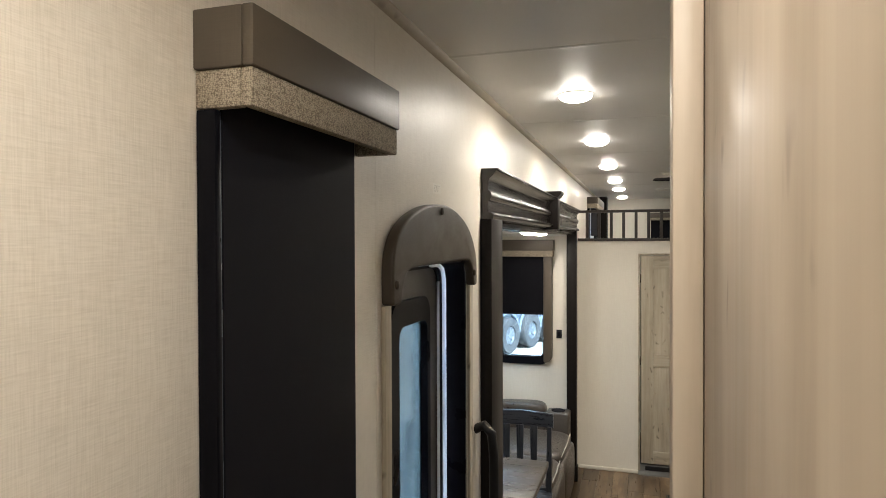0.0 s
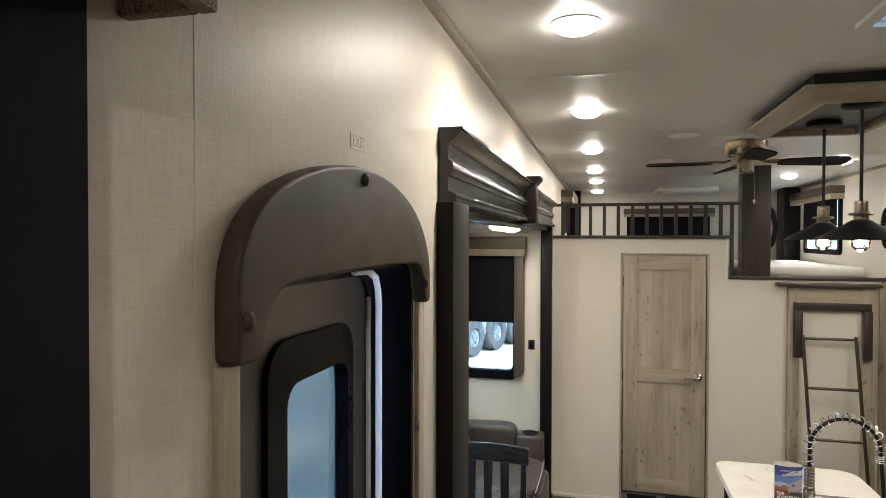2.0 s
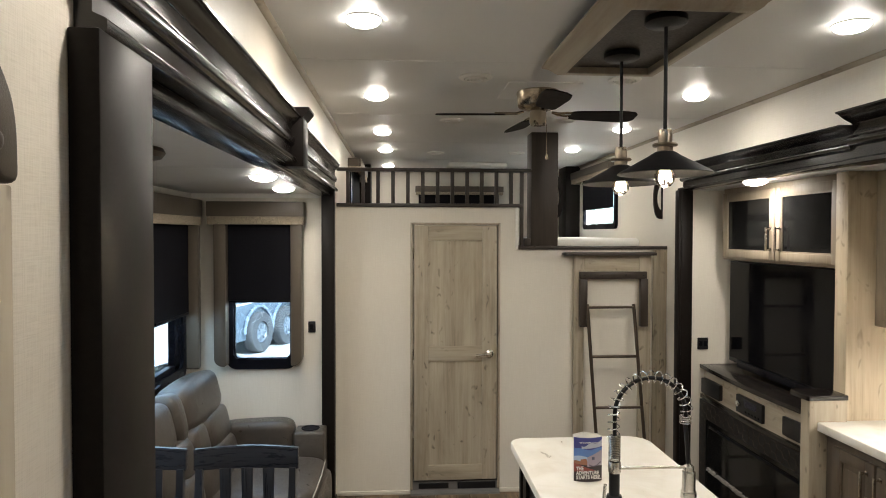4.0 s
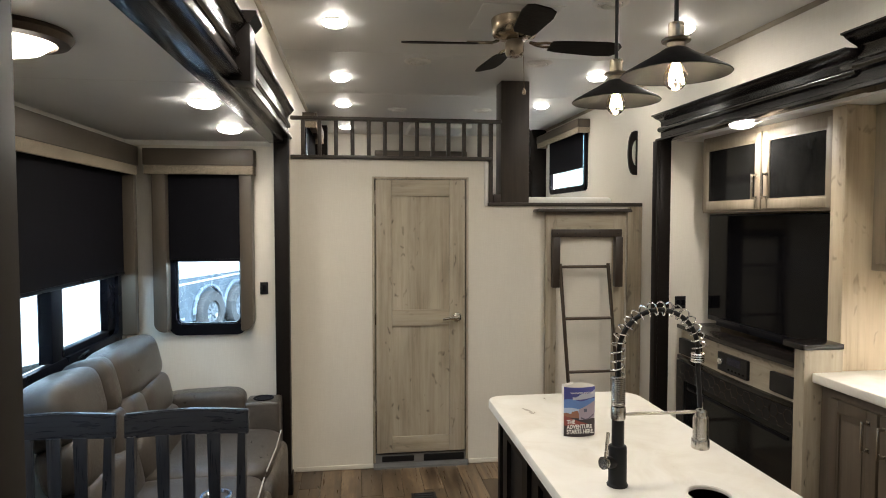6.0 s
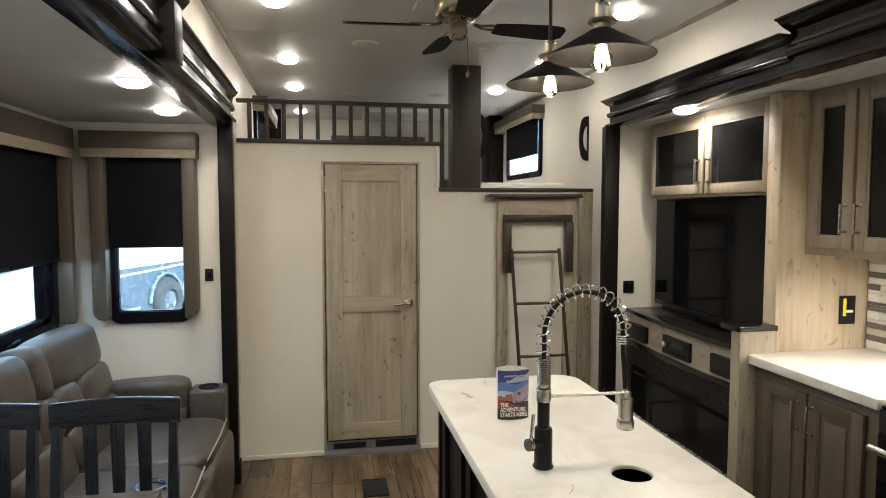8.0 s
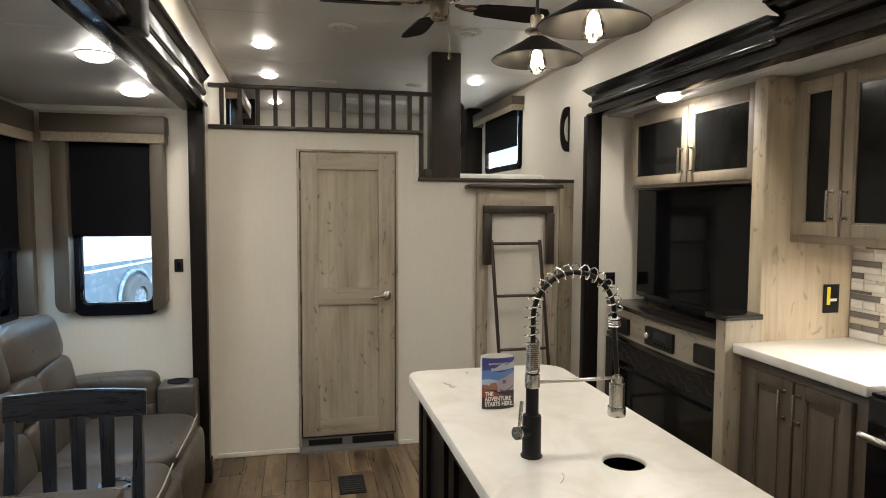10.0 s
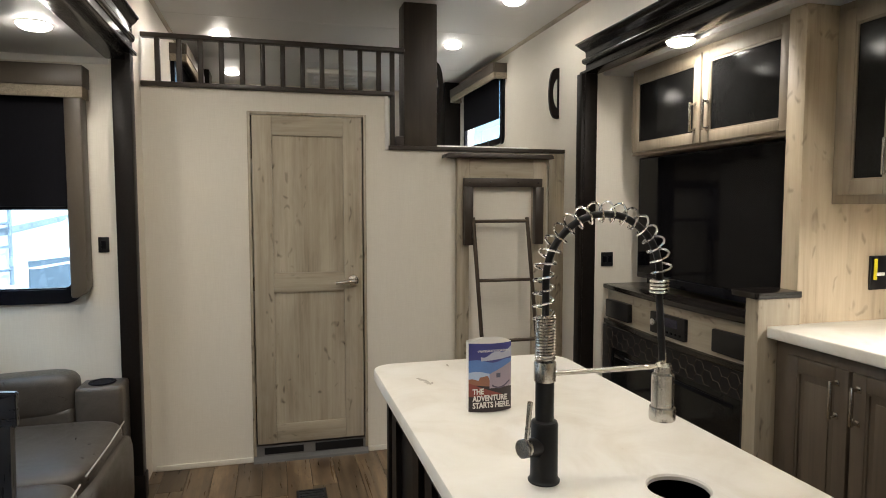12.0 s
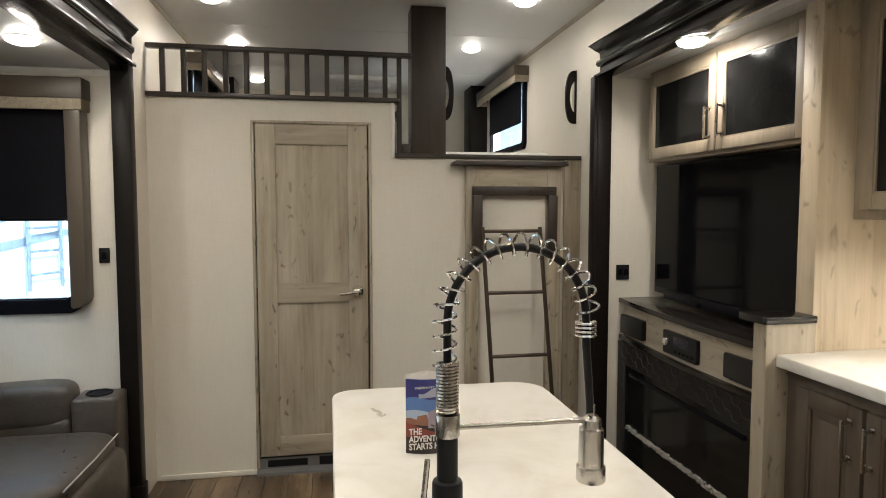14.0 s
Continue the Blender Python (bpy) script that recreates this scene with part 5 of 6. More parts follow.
FAX, FAY, FZ = 0.572, 3.70, 0.908
fau = thing("kitchen_faucet", "black and nickel spring kitchen faucet with pull-down sprayer", "faucet", (FAX, FAY, IZ))
bm = bm_new()
lathe(bm, [(0, -0.026), (0.0255, -0.026), (0.0262, -0.023), (0.0235, -0.020), (0.0225, -0.014), (0.0222, 0.070), (0.0205, 0.074), (0.0152, 0.076), (0.0152, 0.145), (0, 0.145)], (FAX, FAY, FZ), 32)
part("body", bm, M["matte"], fau, "matte black body")
bm = bm_new()
lathe(bm, [(0, 0.140), (0.0175, 0.140), (0.018, 0.142), (0.018, 0.170), (0.0172, 0.172), (0, 0.172)], (FAX, FAY, FZ), 32)
part("collar", bm, M["nickel"], fau, "brushed nickel collar")
bm = bm_new()
pts, turns = [], 15
for k in range(turns * 14 + 1):
    w = 2 * math.pi * k / 14
    pts.append((FAX + 0.0148 * math.cos(w), FAY + 0.0148 * math.sin(w), FZ + 0.174 + 0.072 * k / (turns * 14)))
tube(bm, pts, 0.0024, 6)
part("tight_spring", bm, M["nickel"], fau, "tightly wound nickel spring")
AR, AZ = 0.104, FZ + 0.305
arc = [Vector((FAX, FAY, FZ + 0.15 + (AZ - FZ - 0.15) * k / 16)) for k in range(16)]
arc += [Vector((FAX + AR - AR * math.cos(math.pi * k / 36), FAY + 0.002 * k / 36, AZ + AR * math.sin(math.pi * k / 36))) for k in range(37)]
arc += [Vector((FAX + 2 * AR + 0.010 * k / 6, FAY + 0.003, AZ - 0.020 - 0.125 * k / 6)) for k in range(1, 7)]
bm = bm_new()
tube(bm, arc, 0.0060, 12)
part("hose", bm, M["matte"], fau, "black hose")
# open spring wound round the hose, from the tight coils over the arch
path = arc[9:53]
lens = [0.0]
for a, c in zip(path, path[1:]):
    lens.append(lens[-1] + (c - a).length)
pts, N = [], 19 * 14
for k in range(N + 1):
    s = lens[-1] * k / N
    i = max(j for j in range(len(lens)) if lens[j] <= s + 1e-9)
    i = min(i, len(path) - 2)
    f = (s - lens[i]) / max(1e-6, lens[i + 1] - lens[i])
    p = path[i].lerp(path[i + 1], f)
    d = (path[i + 1] - path[i]).normalized()
    side = Vector((0, 1, 0))
    up = d.cross(side).normalized()
    w = 2 * math.pi * k / 14
    pts.append(p + 0.004 * up + 0.0165 * (math.cos(w) * side + math.sin(w) * up))
bm = bm_new()
tube(bm, pts, 0.0019, 6)
part("open_spring", bm, M["chrome"], fau, "bright open spring round the hose")
bm = bm_new()
e = path[-1]
for k in range(4):
    lathe(bm, [(0.009, 0), (0.0155, 0.001), (0.0168, 0.003), (0.0155, 0.005), (0.009, 0.006)], (e.x, e.y, e.z - 0.012 - 0.006 * k), 24)
part("spring_clamp", bm, M["nickel"], fau)
SX, SY = 0.792, 3.703
bm = bm_new()
lathe(bm, [(0, 0.172), (0.005, 0.172), (0.0055, 0.156), (0.011, 0.154), (0.0145, 0.150), (0.0145, 0.138), (0.0185, 0.135), (0.0187, 0.088), (0.0187, 0.080), (0.0215, 0.078), (0.022, 0.074), (0.022, 0.058), (0.021, 0.056), (0, 0.056)], (SX, SY, FZ), 32)
part("spray_head", bm, M["nickel"], fau, "brushed nickel spray head")
bm = bm_new()
tube(bm, [(FAX + 0.015, FAY, FZ + 0.151), (SX - 0.013, SY, FZ + 0.149)], 0.0042, 10)
part("docking_arm", bm, M["nickel"], fau)
bm = bm_new()
tube(bm, [(FAX - 0.012, FAY - 0.006, FZ + 0.035), (FAX - 0.037, FAY - 0.016, FZ + 0.038)], 0.0145, 20)
part("valve_stub", bm, M["matte"], fau)
bm = bm_new()
tube(bm, [(FAX - 0.0368, FAY - 0.0158, FZ + 0.038), (FAX - 0.041, FAY - 0.0176, FZ + 0.0385), (FAX - 0.0412, FAY - 0.0177, FZ + 0.0385), (FAX - 0.0465, FAY - 0.020, FZ + 0.039)], [0.0150, 0.0150, 0.0135, 0.0150], 24)
tube(bm, [(FAX - 0.038, FAY - 0.017, FZ + 0.048), (FAX - 0.031, FAY - 0.014, FZ + 0.112)], 0.0042, 10)
part("lever", bm, M["nickel"], fau, "nickel lever")

BX0, BX1, BY, BZ = 0.555, 0.653, 4.062, IZ
bro = thing("brochure", "printed three-sided card brochure standing on the island", "brochure", (0.60, BY, BZ))
BW, BH = BX1 - BX0, 0.152


def card_at(u, v, off=0.0):
    """A place on the bowed front of the card; u across and v up, both from 0 to 1."""
    w = (u - 0.5) * 2
    return Vector((BX0 + BW * u, BY - 0.014 * (1 - w * w) - off, BZ + BH * v))


def card_patch(name, outline_fn, u0, u1, colour, off, rough=0.35):
    """A printed area between two curves v = lo(u) and v = hi(u)."""
    lo, hi = outline_fn
    b = bmesh.new()
    N = 18
    prev = None
    for k in range(N + 1):
        u = u0 + (u1 - u0) * k / N
        row = [b.verts.new(card_at(u, lo(u) + (hi(u) - lo(u)) * q / 4, off)) for q in range(5)]
        if prev:
            for q in range(4):
                b.faces.new((prev[q], row[q], row[q + 1], prev[q + 1]))
        prev = row
    m = M.get(name) or plain(name, colour, rough, vary=0.12, scale=60, bump=0.0)
    M[name] = m
    return part(name, b, m, bro)


b = bmesh.new()
N = 18
loop = [(BX0 + BW * k / N, BY - 0.014 * (1 - (2 * k / N - 1) ** 2), 1.0 + 0.095 * (1 - (2 * k / N - 1) ** 2)) for k in range(N + 1)] + [(BX1 - 0.004, BY + 0.03, 1.0), ((BX0 + BX1) / 2, BY + 0.055, 1.0), (BX0 + 0.004, BY + 0.03, 1.0)]
lo = [b.verts.new((x, y, BZ)) for x, y, _ in loop]
hi = [b.verts.new((x, y, BZ + BH * v)) for x, y, v in loop]
for k in range(len(loop)):
    b.faces.new((lo[k], lo[(k + 1) % len(loop)], hi[(k + 1) % len(loop)], hi[k]))
bmesh.ops.recalc_face_normals(b, faces=b.faces)
part("card", b, M["card"], bro, "white folded card")
flat = lambda v: (lambda u: v)
card_patch("ink_navy_sky", (flat(0.72), flat(0.995)), 0.0, 1.0, (0.055, 0.06, 0.24), 0.0004)
card_patch("ink_blue_sky", (flat(0.46), lambda u: 0.74 + 0.02 * math.sin(9 * u)), 0.0, 1.0, (0.11, 0.22, 0.52), 0.0006)
card_patch("ink_pale_sky", (flat(0.46), lambda u: 0.57 + 0.02 * math.sin(8 * u)), 0.0, 1.0, (0.42, 0.52, 0.68), 0.0007)
card_patch("ink_cloud", (lambda u: 0.73 + 0.05 * u, lambda u: 0.78 + 0.13 * u + 0.025 * math.sin(14 * u)), 0.25, 1.0, (0.45, 0.46, 0.55), 0.0008)
card_patch("ink_mesa", (flat(0.36), lambda u: 0.47 + (0.05 if 0.22 < u < 0.42 else 0.0) + 0.01 * math.sin(20 * u)), 0.0, 0.46, (0.30, 0.13, 0.08), 0.0009)
card_patch("ink_dark_ground", (flat(0.005), lambda u: 0.40 - 0.05 * u), 0.0, 1.0, (0.035, 0.024, 0.028), 0.0010)
card_patch("ink_red_earth", (lambda u: 0.22 + 0.05 * u, lambda u: 0.42 - 0.22 * u), 0.0, 0.75, (0.26, 0.06, 0.045), 0.0012)
card_patch("ink_trailer", (lambda u: 0.34 + 0.02 * u, lambda u: 0.56 + 0.27 * (u - 0.44)), 0.44, 0.99, (0.36, 0.30, 0.36), 0.0013)
card_patch("ink_trailer_stripe", (lambda u: 0.40 + 0.06 * math.sin(7 * u), lambda u: 0.425 + 0.06 * math.sin(7 * u)), 0.50, 0.95, (0.10, 0.08, 0.12), 0.0015)
card_patch("ink_trailer_window", (flat(0.50), lambda u: 0.565), 0.60, 0.70, (0.10, 0.10, 0.15), 0.0015)
UPRIGHT = Matrix(((1, 0, 0, 0), (0, 0, -1, 0), (0, 1, 0, 0), (0, 0, 0, 1)))
for text, v in (("THE", 0.278), ("ADVENTURE", 0.178), ("STARTS HERE.", 0.078)):
    lettering("letters", text, 0.0172, Matrix.Translation((BX0 + 0.0045, BY - 0.0165, BZ + BH * v)) @ UPRIGHT @ Matrix.Diagonal((0.80, 1.0, 1.0, 1.0)), M["card"], bro, bold=0.03)
lettering("letters", "WARRANTY FOREVER", 0.0073, Matrix.Translation((BX0 + 0.0155, BY - 0.0162, BZ + BH * 0.875)) @ UPRIGHT, M["card"], bro)

# ---- kitchen slide-out: media wall ----


def pull(owner, x, y, z0, z1, out=-1):
    """A square-shouldered bar pull on an upright face at x."""
    bm = bm_new()
    a, c = sorted((x + out * 0.022, x + out * 0.030))
    box(bm, a, c, y - 0.005, y + 0.005, z0, z1, 0.002)
    for z in (z0 + 0.004, z1 - 0.012):
        a, c = sorted((x, x + out * 0.024))
        box(bm, a, c, y - 0.004, y + 0.004, z, z + 0.008, 0.0015)
        a, c = sorted((x, x + out * 0.003))
        box(bm, a, c, y - 0.008, y + 0.008, z - 0.005, z + 0.013, 0.001)
    return part("handle", bm, M["nickel"], owner, "brushed nickel bar pull")


def framed_door(owner, name, x, y0, y1, z0, z1, w, material, infill, thick=0.02, raised=False):
    """A cabinet door on a face at x, looking to -x: four frame members and an infill."""
    d = part(name, bx(x - thick + 0.010, x - 0.002, y0 + w, y1 - w, z0 + w, z1 - w), infill, owner)
    part("stile", bx(x - thick, x, y0, y0 + w, z0, z1, 0.003), material, d)
    part("stile", bx(x - thick, x, y1 - w, y1, z0, z1, 0.003), material, d)
    part("rail", bx(x - thick, x, y0 + w, y1 - w, z0, z0 + w, 0.003), material, d)
    part("rail", bx(x - thick, x, y0 + w, y1 - w, z1 - w, z1, 0.003), material, d)
    bm = bm_new()
    ring_prism(bm, rounded(y0 + w - 0.001, y1 - w + 0.001, z0 + w - 0.001, z1 - w + 0.001, 0.002, 1), rounded(y0 + w + 0.007, y1 - w - 0.007, z0 + w + 0.007, z1 - w - 0.007, 0.002, 1), "x", x - thick + 0.004, x - thick + 0.011)
    part("inner_bead", bm, material, d)
    if raised:
        bm = bm_new()
        box(bm, x - thick + 0.006, x - thick + 0.0105, y0 + w + 0.025, y1 - w - 0.025, z0 + w + 0.025, z1 - w - 0.025, 0.003)
        part("raised_field", bm, infill, d)
    return d


uc = thing("wall_cabinet", "greige wall cabinet with two dark glass doors above the television", "cabinet", (2.1, 5.13, 1.58))
part("body", bx(1.905, 2.358, 4.606, 5.640, 1.578, 1.998, 0.002), M["cab_light"], uc)
for y0, y1, hy in ((5.092, 5.612, 5.122), (4.612, 5.082, 5.040)):
    d = framed_door(uc, "door", 1.904, y0, y1, 1.592, 1.968, 0.043, M["cab_light"], M["smoke"])
    pull(d, 1.884, hy, 1.640, 1.765)
tv = thing("television", "large black flat television, switched off", "television", (1.99, 5.14, 0.97))
part("bezel", bx(1.955, 1.995, 4.645, 5.655, 0.965, 1.570, 0.004), M["black"], tv)
part("screen", bx(1.9515, 1.9548, 4.655, 5.645, 0.992, 1.562), M["tvglass"], tv, "glossy black screen")
part("sound_bar", bx(1.945, 1.99, 4.75, 5.55, 0.945, 0.985, 0.004), M["frame"], tv)
part("wall_mount", bx(1.995, 2.10, 5.0, 5.28, 1.10, 1.45, 0.003), M["black"], tv)
whole("media_back_panel", bx(2.10, 2.12, 4.615, 5.764, 0.90, 1.577, 0.001), M["oak_pale"], "greige back panel behind the television", "panel", at=(2.11, 5.1, 0.90))

con = thing("media_console", "greige media console with bowed dark top, speakers and radio", "cabinet", (1.9, 5.1, 0))
front = [(1.825, 5.763), (1.806, 5.55), (1.794, 5.30), (1.790, 5.10), (1.794, 4.90), (1.804, 4.74), (1.812, 4.613)]
bm = bm_new()
prism(bm, front + [(2.10, 4.613), (2.10, 5.763)], "z", 0.898, 0.922, 0.004)
part("top", bm, M["espresso"], con, "dark bowed top")
inner = [(x + 0.030, y) for x, y in front]
bm = bm_new()
prism(bm, inner + [(2.09, 4.613), (2.09, 5.763)], "z", 0.738, 0.8975)
part("fascia", bm, M["oak_y"], con)
bm = bm_new()
prism(bm, [(x + 0.006, y) for x, y in front] + [(2.09, 4.613), (2.09, 5.763)], "z", 0.715, 0.738, 0.003)
part("mantel", bm, M["espresso"], con, "dark mantel strip")
for y0, y1, x in ((5.495, 5.715, 1.812), (4.65, 4.886, 1.812)):
    bm = bm_new()
    prism(bm, rounded(y0, y1, 0.757, 0.848, 0.008), "x", x, x + 0.03, 0.003)
    part("speaker", bm, M["black"], con, "black speaker grille")
rad = bm_new()
prism(rad, rounded(5.046, 5.300, 0.757, 0.853, 0.006), "x", 1.806, 1.835, 0.003)
radio = part("radio", rad, M["black"], con, "black radio with round chrome knob")
part("display", bx(1.8052, 1.8058, 5.10, 5.215, 0.802, 0.838), M["display"], radio)
bm = bm_new()
lathe(bm, [(0, 0.016), (0.015, 0.015), (0.017, 0.012), (0.0175, 0), (0, 0)], (0, 0, 0), 24, Matrix.Translation((1.806, 5.262, 0.808)) @ pose(0, 0, 0, 0, -90, 0))
part("knob", bm, M["chrome"], radio)
for k in range(5):
    part("button", bx(1.8042, 1.8058, 5.070 + k * 0.03, 5.088 + k * 0.03, 0.772, 0.782, 0.001), M["frame"], radio)
part("case", bx(1.90, 2.09, 4.613, 5.763, 0.0, 0.7148), M["espresso_z"], con)

FX0 = 1.815
fire = thing("electric_fireplace", "black electric fireplace with hexagon mesh border and crystal ember bed, off", "fireplace", (1.85, 5.2, 0.0))
bm = bm_new()
ring_prism(bm, rounded(4.616, 5.745, 0.0, 0.712, 0.006, 2), rounded(4.72, 5.66, 0.15, 0.605, 0.006, 2), "x", FX0 + 0.003, 1.898)
part("surround", bm, M["black"], fire)
part("glass_front", bx(FX0 + 0.006, FX0 + 0.010, 4.721, 5.659, 0.151, 0.604), M["smoke"], fire, "dark glossy glass")
part("vent_slot", bx(FX0 - 0.001, FX0 + 0.0028, 4.76, 5.62, 0.562, 0.578, 0.001), M["frame"], fire)
bm = bm_new()
for k in range(300):
    y = 4.74 + 0.90 * (k + 0.5) / 300
    s = 0.004 + 0.004 * random.random()
    b = bmesh.new()
    bmesh.ops.create_icosphere(b, subdivisions=1, radius=s)
    for v in b.verts:
        v.co *= 0.7 + 0.6 * random.random()
    add_bm(bm, b, Matrix.Translation((FX0 + 0.001 - 0.003 * random.random(), y, 0.300 + 0.020 * random.random())))
em = part("ember_bed", bm, M["ember"], fire, "row of clear crystals")
em["kind"] = "stuff"
# hexagon wire pattern on the border
bm = bm_new()
HEX = 0.034


def hex_cell(cy, cz):
    pts = [(FX0 + 0.001, cy + HEX * math.cos(math.pi * k / 3), cz + HEX * math.sin(math.pi * k / 3)) for k in range(6)]
    tube(bm, pts + [pts[0]], 0.0011, 4, False)


for i in range(21):
    for j in range(2):
        cy = 4.655 + 1.5 * HEX * i
        cz = 0.672 - 1.732 * HEX * (j + 0.5 * (i % 2))
        if cy < 5.70 and cz > 0.628:
            hex_cell(cy, cz)
for j in range(8):
    hex_cell(5.703, 0.585 - 1.732 * HEX * j)
hexes = part("hexagon_mesh", bm, M["pewter"], fire, "fine metallic hexagon pattern")
hexes["kind"] = "stuff"

div = thing("divider_panel", "pale greige wood divider panel between media wall and kitchen", "panel", (1.95, 4.57, 0))
part("low_board", bx(1.699, 1.8675, 4.512, 4.572, 0.0, 1.020, 0.002), M["oak"], div)
part("tall_board", bx(1.868, 2.358, 4.528, 4.604, 0.0, 1.998, 0.002), M["oak_pale"], div)
bm = bm_new()
prism(bm, rounded(1.686, 1.8672, 4.506, 4.640, (0.012, 0.002, 0.002, 0.02)), "z", 1.0205, 1.042, 0.004)
part("cap", bm, M["espresso"], div, "dark cap with rounded corner")
t = thing("outlet", "black outlet plate with a yellow tag on the divider panel", "outlet", (2.22, 4.528, 1.09))
part("plate", bx(2.168, 2.243, 4.520, 4.5275, 1.035, 1.155, 0.002), M["black"], t)
part("tag", bx(2.178, 2.193, 4.513, 4.5178, 1.070, 1.145, 0.002), M["yellow"], t, "yellow tag")
part("label", bx(2.189, 2.225, 4.5125, 4.517, 1.085, 1.096, 0.001), M["card"], t)

# kitchen counter, base and wall cabinets, range
top = thing("kitchen_counter", "white stone-look kitchen counter", "counter", (2.0, 3.9, 0.89))
part("slab", bx(1.735, 2.345, 3.895, 4.5275, 0.890, 0.928, 0.005, 3), M["counter"], top)
bs = thing("base_cabinet", "taupe base cabinet with two raised-panel doors under the counter", "cabinet", (2.0, 4.2, 0))
part("body", bx(1.776, 2.358, 3.90, 4.511, 0.09, 0.8895, 0.002), M["cab"], bs)
part("toe_kick", bx(1.83, 2.358, 3.90, 4.506, 0.0, 0.09), M["black"], bs)
for y0, y1, hy in ((4.214, 4.448, 4.250), (3.965, 4.202, 4.178)):
    d = framed_door(bs, "door", 1.775, y0, y1, 0.13, 0.850, 0.046, M["cab"], M["cab"], raised=True)
    pull(d, 1.755, hy, 0.700, 0.815)
rng = thing("kitchen_range", "black glass kitchen range with nickel bar handle", "range", (2.0, 3.6, 0))
part("body", bx(1.735, 2.358, 3.34, 3.888, 0.0, 0.900, 0.006), M["black"], rng)
part("oven_door", bx(1.718, 1.7345, 3.36, 3.872, 0.22, 0.83, 0.004), M["tvglass"], rng)
bm = bm_new()
tube(bm, [(1.682, 3.38, 0.79), (1.682, 3.862, 0.79)], 0.013, 14)
for y in (3.42, 3.82):
    tube(bm, [(1.718, y, 0.79), (1.684, y, 0.79)], 0.008, 10)
part("handle", bm, M["nickel"], rng)
part("cooktop", bx(1.74, 2.35, 3.345, 3.884, 0.9002, 0.912, 0.004), M["tvglass"], rng)
wc = thing("wall_cabinet", "greige wall cabinet with two mesh glass doors over the counter", "cabinet", (2.15, 4.2, 1.34))
part("body", bx(1.995, 2.358, 3.93, 4.5275, 1.335, 1.998, 0.002), M["cab_light"], wc)
for y0, y1, hy in ((4.276, 4.488, 4.302), (4.02, 4.262, 4.238)):
    d = framed_door(wc, "door", 1.994, y0, y1, 1.366, 1.965, 0.046, M["cab_light"], M["smoke"])
    pull(d, 1.974, hy, 1.425, 1.538)
hood = thing("microwave_shelf", "greige cabinet over the range", "cabinet", (2.15, 3.6, 1.34))
part("body", bx(1.995, 2.358, 3.34, 3.928, 1.335, 1.998, 0.002), M["cab_light"], hood)
t = thing("puck_light", "small round light under the wall cabinet, switched on", "cabinet light", (2.08, 3.86, 1.335))
bm = bm_new()
lathe(bm, [(0, 0), (0.04, 0), (0.041, -0.006), (0.036, -0.010), (0.034, -0.005), (0, -0.005)], (2.08, 3.86, 1.335), 24)
part("bezel", bm, M["white"], t)
bm = bm_new()
lathe(bm, [(0, -0.012), (0.02, -0.011), (0.033, -0.006)], (2.08, 3.86, 1.335), 24)
part("lens", bm, M["puck"], t)

# ---- exterior, seen bright through the windows ----
b = bmesh.new()
S = 400
b.faces.new([b.verts.new((x, y, -0.45)) for x, y in ((-S, -S), (S, -S), (S, S), (-S, S))])
whole("ground", b, M["ground"], "pale gravel sales lot", "ground", kind="structure")


def wheel(owner, x, y, z, r, axis="x"):
    turn = Matrix.Translation((x, y, z)) @ (pose(0, 0, 0, 0, 90, 0) if axis == "x" else pose(0, 0, 0, 90, 0, 0))
    bm = bm_new()
    lathe(bm, [(r * 0.54, -0.10), (r * 0.94, -0.10), (r, -0.07), (r, 0.07), (r * 0.94, 0.10), (r * 0.54, 0.10), (r * 0.50, 0.05), (r * 0.50, -0.05), (r * 0.54, -0.10)], (0, 0, 0), 36, turn)
    t = part("wheel", bm, M["tyre"], owner, "dark tyre on a bright rim")
    bm = bm_new()
    lathe(bm, [(0.0, 0.085), (r * 0.16, 0.085), (r * 0.18, 0.06), (r * 0.42, 0.045), (r * 0.49, 0.07), (r * 0.49, -0.07), (r * 0.42, -0.045), (r * 0.18, -0.06), (r * 0.16, -0.085), (0, -0.085)], (0, 0, 0), 24, turn)
    for k in range(8):
        w = 2 * math.pi * k / 8
        for s in (-0.058, 0.058):
            tube(bm, [turn @ Vector((r * 0.17 * math.cos(w), r * 0.17 * math.sin(w), s)), turn @ Vector((r * 0.43 * math.cos(w), r * 0.43 * math.sin(w), s * 0.95))], 0.022, 6)
    part("rim", bm, M["rim"], t)


# big white trailer parked beyond, three wheels towards the camera
tr = thing("parked_trailer", "white travel trailer with dark lower body and three chrome wheels", "trailer", (0, 0, 0))
bm = bm_new()
prism(bm, [(-2.5, 0.28), (0.0, 0.28), (0.0, 1.02), (-2.5, 1.02)], "y", -1.3, 5.0, 0.03)
part("lower_body", bm, M["carbody"], tr)
bm = bm_new()
prism(bm, [(-2.5, 0.28), (0.002, 0.28), (0.002, 1.018), (-2.5, 1.018)], "y", -7.5, -1.304, 0.03)
part("front_body", bm, M["carwhite"], tr, "white front body")
bm = bm_new()
prism(bm, [(-2.5, 1.02), (0.004, 1.02), (0.004, 3.4), (-0.3, 3.55), (-2.5, 3.55)], "y", -7.5, 5.0, 0.03)
part("upper_body", bm, M["carwhite"], tr, "white upper body")
for y in (0.0, 0.95, 1.9):
    wheel(tr, 0.02, y, 0.375, 0.375, "x")
    bm = bm_new()
    pts = [(0.03, y + 0.46 * math.cos(math.pi * k / 12), 0.39 + 0.46 * math.sin(math.pi * k / 12)) for k in range(13)]
    tube(bm, pts, 0.035, 8)
    part("fender", bm, M["gasket"], tr)
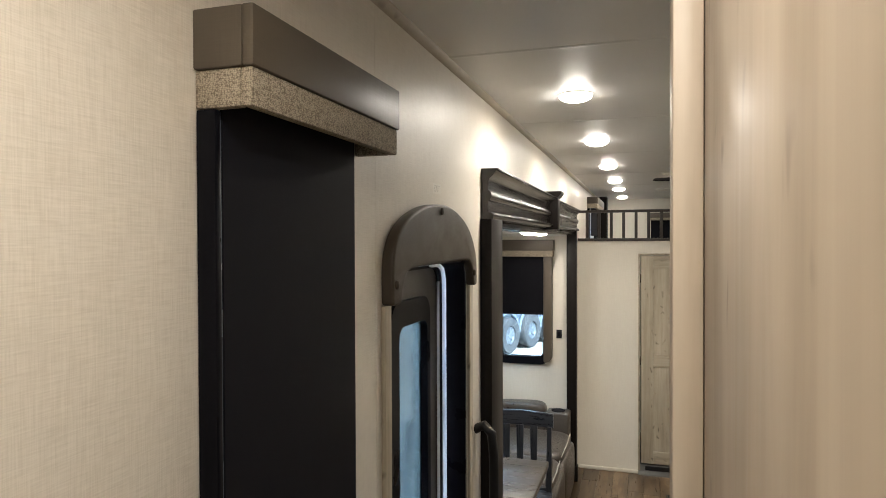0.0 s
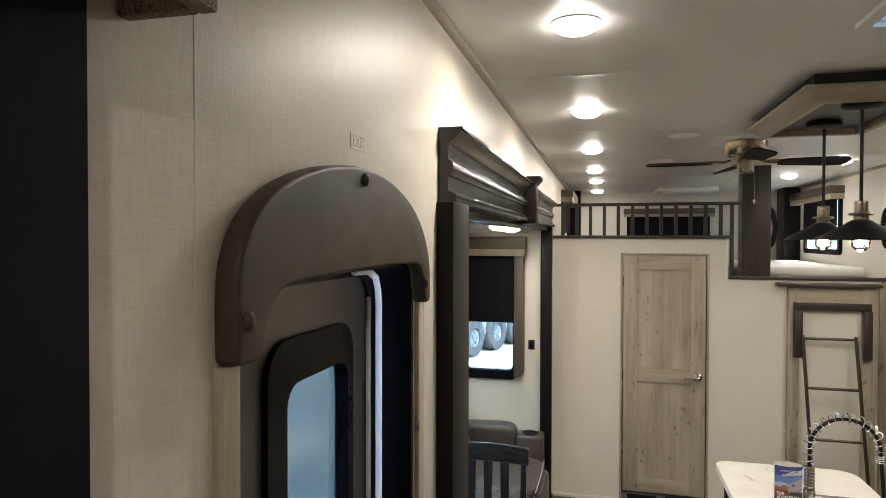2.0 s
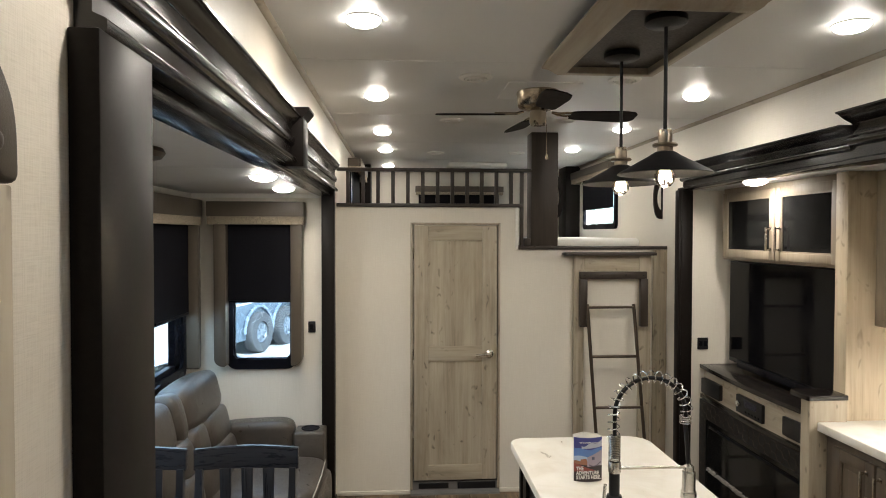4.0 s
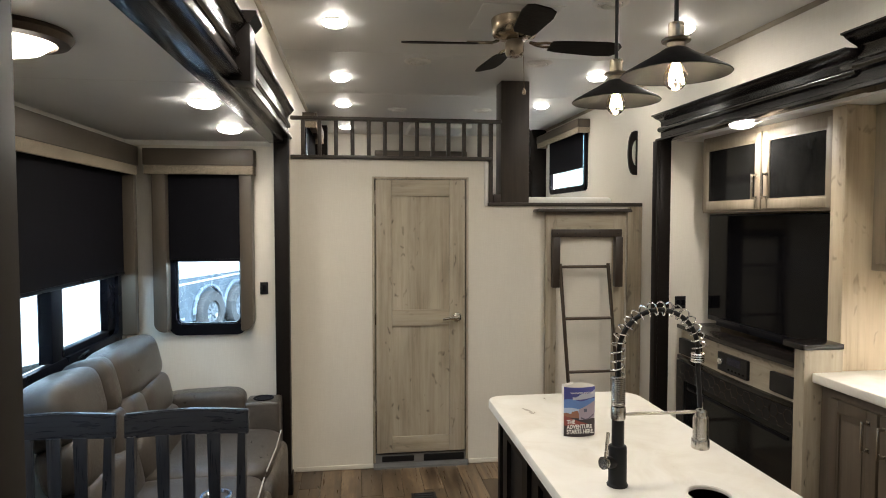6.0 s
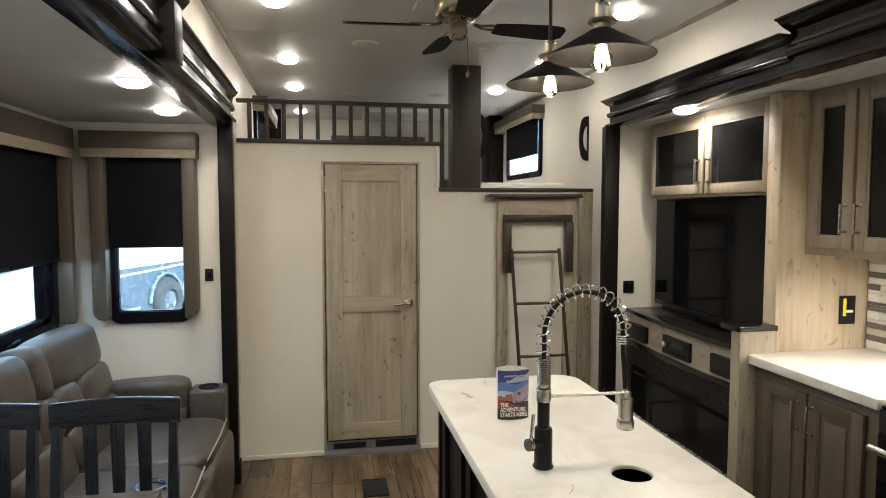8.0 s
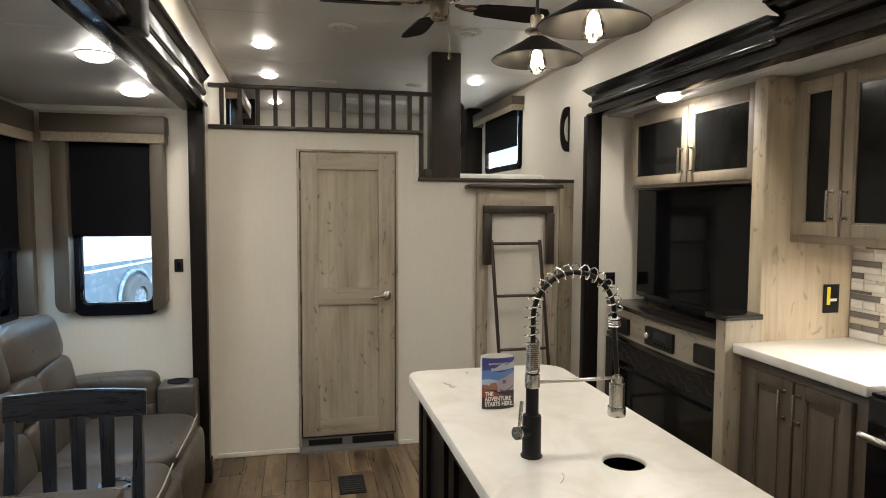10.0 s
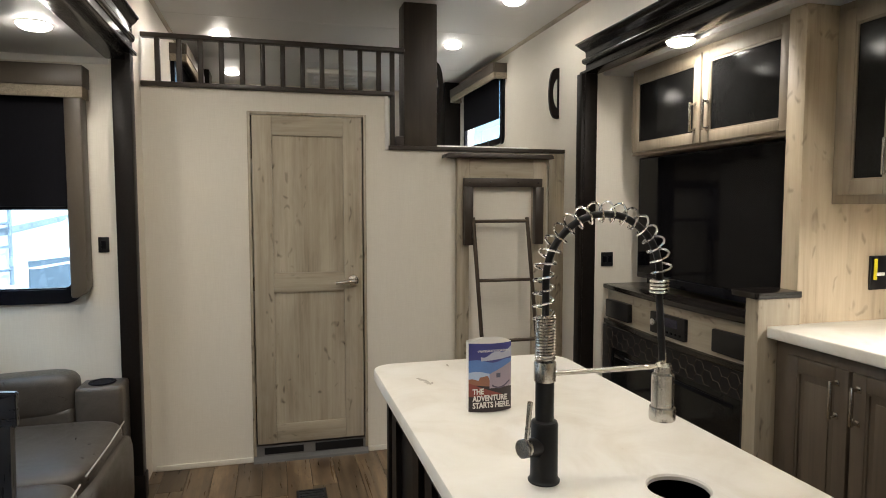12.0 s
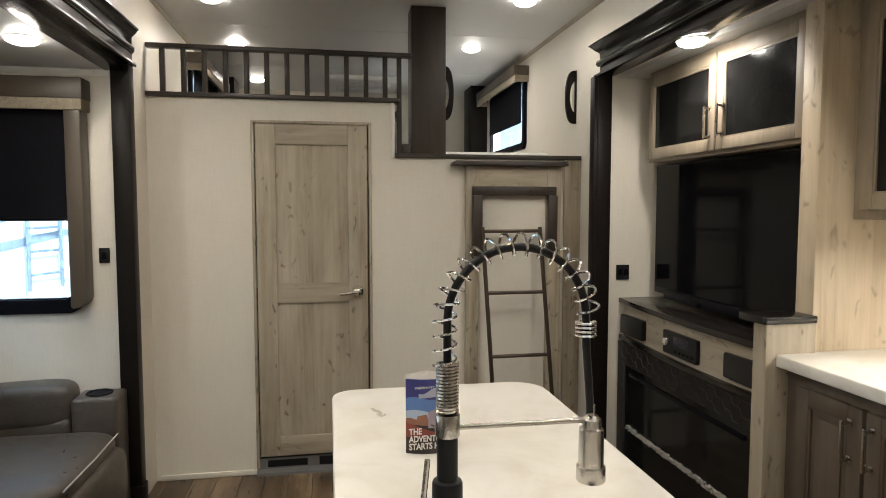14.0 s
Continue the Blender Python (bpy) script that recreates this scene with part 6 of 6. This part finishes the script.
for k, (y0, z0, y1, z1, h) in enumerate(((-5.6, 1.05, -1.4, 1.85, 0.22), (-4.2, 1.05, -0.6, 1.55, 0.12), (-1.2, 0.90, 1.0, 0.95, 0.03))):
    bm = bm_new()
    prism(bm, [(y0, z0), (y1, z1), (y1 + 0.3, z1 + h), (y0 - 0.2, z0 + h)], "x", 0.0045, 0.012)
    part("graphic", bm, M["stripe"] if k < 2 else M["carwhite"], tr)
bm = bm_new()
for y in (-2.3, -1.75):
    tube(bm, [(0.10, y, 0.75), (0.10, y, 2.3)], 0.025, 8)
for k in range(5):
    tube(bm, [(0.10, -2.3, 0.95 + 0.3 * k), (0.10, -1.75, 0.95 + 0.3 * k)], 0.018, 8)
part("side_ladder", bm, M["gasket"], tr)
bm = bm_new()
box(bm, 0.0, 0.35, -2.0, -1.2, 0.42, 0.47, 0.01)
part("entry_step", bm, M["chrome"], tr)
tr.matrix_basis = pose(-2.66, 13.8, -0.45, 0, 0, -19.1)
# white trailer alongside the long window
tr = thing("parked_trailer", "white travel trailer parked beside the lot lane", "trailer", (-5.6, 7.0, -0.45))
bm = bm_new()
prism(bm, [(-8.2, 0.0), (-5.2, 0.0), (-5.2, 2.75), (-8.2, 2.75)], "y", 3.0, 11.2, 0.12, 3)
part("body", bm, M["carwhite"], tr)
for y in (9.0,):
    bm = bm_new()
    ring_prism(bm, rounded(y - 0.45, y + 0.45, 0.75, 1.65, 0.12), rounded(y - 0.38, y + 0.38, 0.82, 1.58, 0.09), "x", -5.2, -5.15)
    wv = part("window", bm, M["gasket"], tr)
    part("pane", bx(-5.195, -5.185, y - 0.39, y + 0.39, 0.81, 1.59), M["carglass"], wv)
part("skirt", bx(-5.3, -5.17, 3.1, 11.1, -0.449, 0.25, 0.02), M["carwhite"], tr)
bm = bm_new()
tube(bm, [(-5.1, 8.9, 0.3), (-5.05, 8.9, 1.6), (-5.05, 9.5, 1.6), (-5.1, 9.5, 0.3)], 0.03, 8)
part("ladder_frame", bm, M["gasket"], tr)

# ---- floor planks and backsplash tiles, piece by piece ----
base = bpy.data.objects["floor_base"]
PW = 0.118
plank_meshes = {}


def plank_mesh(length):
    if length not in plank_meshes:
        bm = bm_new()
        box(bm, -PW / 2 + 0.0009, PW / 2 - 0.0009, 0.0009, length - 0.0009, -0.006, 0.0, 0.0012, 1)
        plank_meshes[length] = finish("plank", bm, M["plank"])
    return plank_meshes[length]


rng_p = random.Random(7)
for k in range(20):
    x = LW - 0.06 + PW * (k + 0.5)
    if x > RW + 0.02:
        break
    y = 2.27 - 0.9 * rng_p.random()
    while y < BACK + 0.0:
        ln = rng_p.choice((0.62, 0.92, 1.22))
        if y + ln > 2.27:
            ob = new("plank", plank_mesh(ln))
            ob.parent = base
            ob.location = (x, y, 0.0)
        y += ln
for k in range(7):
    x = -1.37 + PW * (k + 0.5)
    y = 2.86 - 0.5 * rng_p.random()
    while y < 5.9:
        ln = rng_p.choice((0.62, 0.92, 1.22))
        ob = new("plank", plank_mesh(ln))
        ob.parent = base
        ob.location = (x, y, 0.0)
        y += ln
vent = thing("floor_vent", "dark rectangular floor air register", "vent", (0.30, 5.61, 0))
part("grille_frame", bx(0.232, 0.368, 5.50, 5.72, 0.0002, 0.006, 0.002), M["black"], vent)
bm = bm_new()
for k in range(8):
    box(bm, 0.245, 0.355, 5.515 + k * 0.026, 5.529 + k * 0.026, 0.0061, 0.009, 0.001)
part("louvres", bm, M["rubber"], vent)

splash = whole("backsplash", bx(2.305, 2.319, 3.34, 4.525, 0.929, 1.334), M["grout"], "glass and stone strip mosaic backsplash", "backsplash", kind="structure")
tile_meshes = {}
rng_t = random.Random(11)
z = 0.932
while z < 1.318:
    h = rng_t.choice((0.014, 0.026, 0.026, 0.034))
    y = 4.522
    while y > 3.36:
        ln = rng_t.choice((0.06, 0.10, 0.14))
        ln = min(ln, y - 3.345)
        key = (h, round(ln, 3))
        if key not in tile_meshes:
            bm = bm_new()
            box(bm, -0.003, 0.001, -ln + 0.001, -0.001, 0.001, h - 0.001, 0.001, 1)
            tile_meshes[key] = finish("tile", bm, M["tile"])
        ob = new("tile", tile_meshes[key])
        ob.parent = splash
        ob.location = (2.3038, y, z)
        y -= ln
    z += h
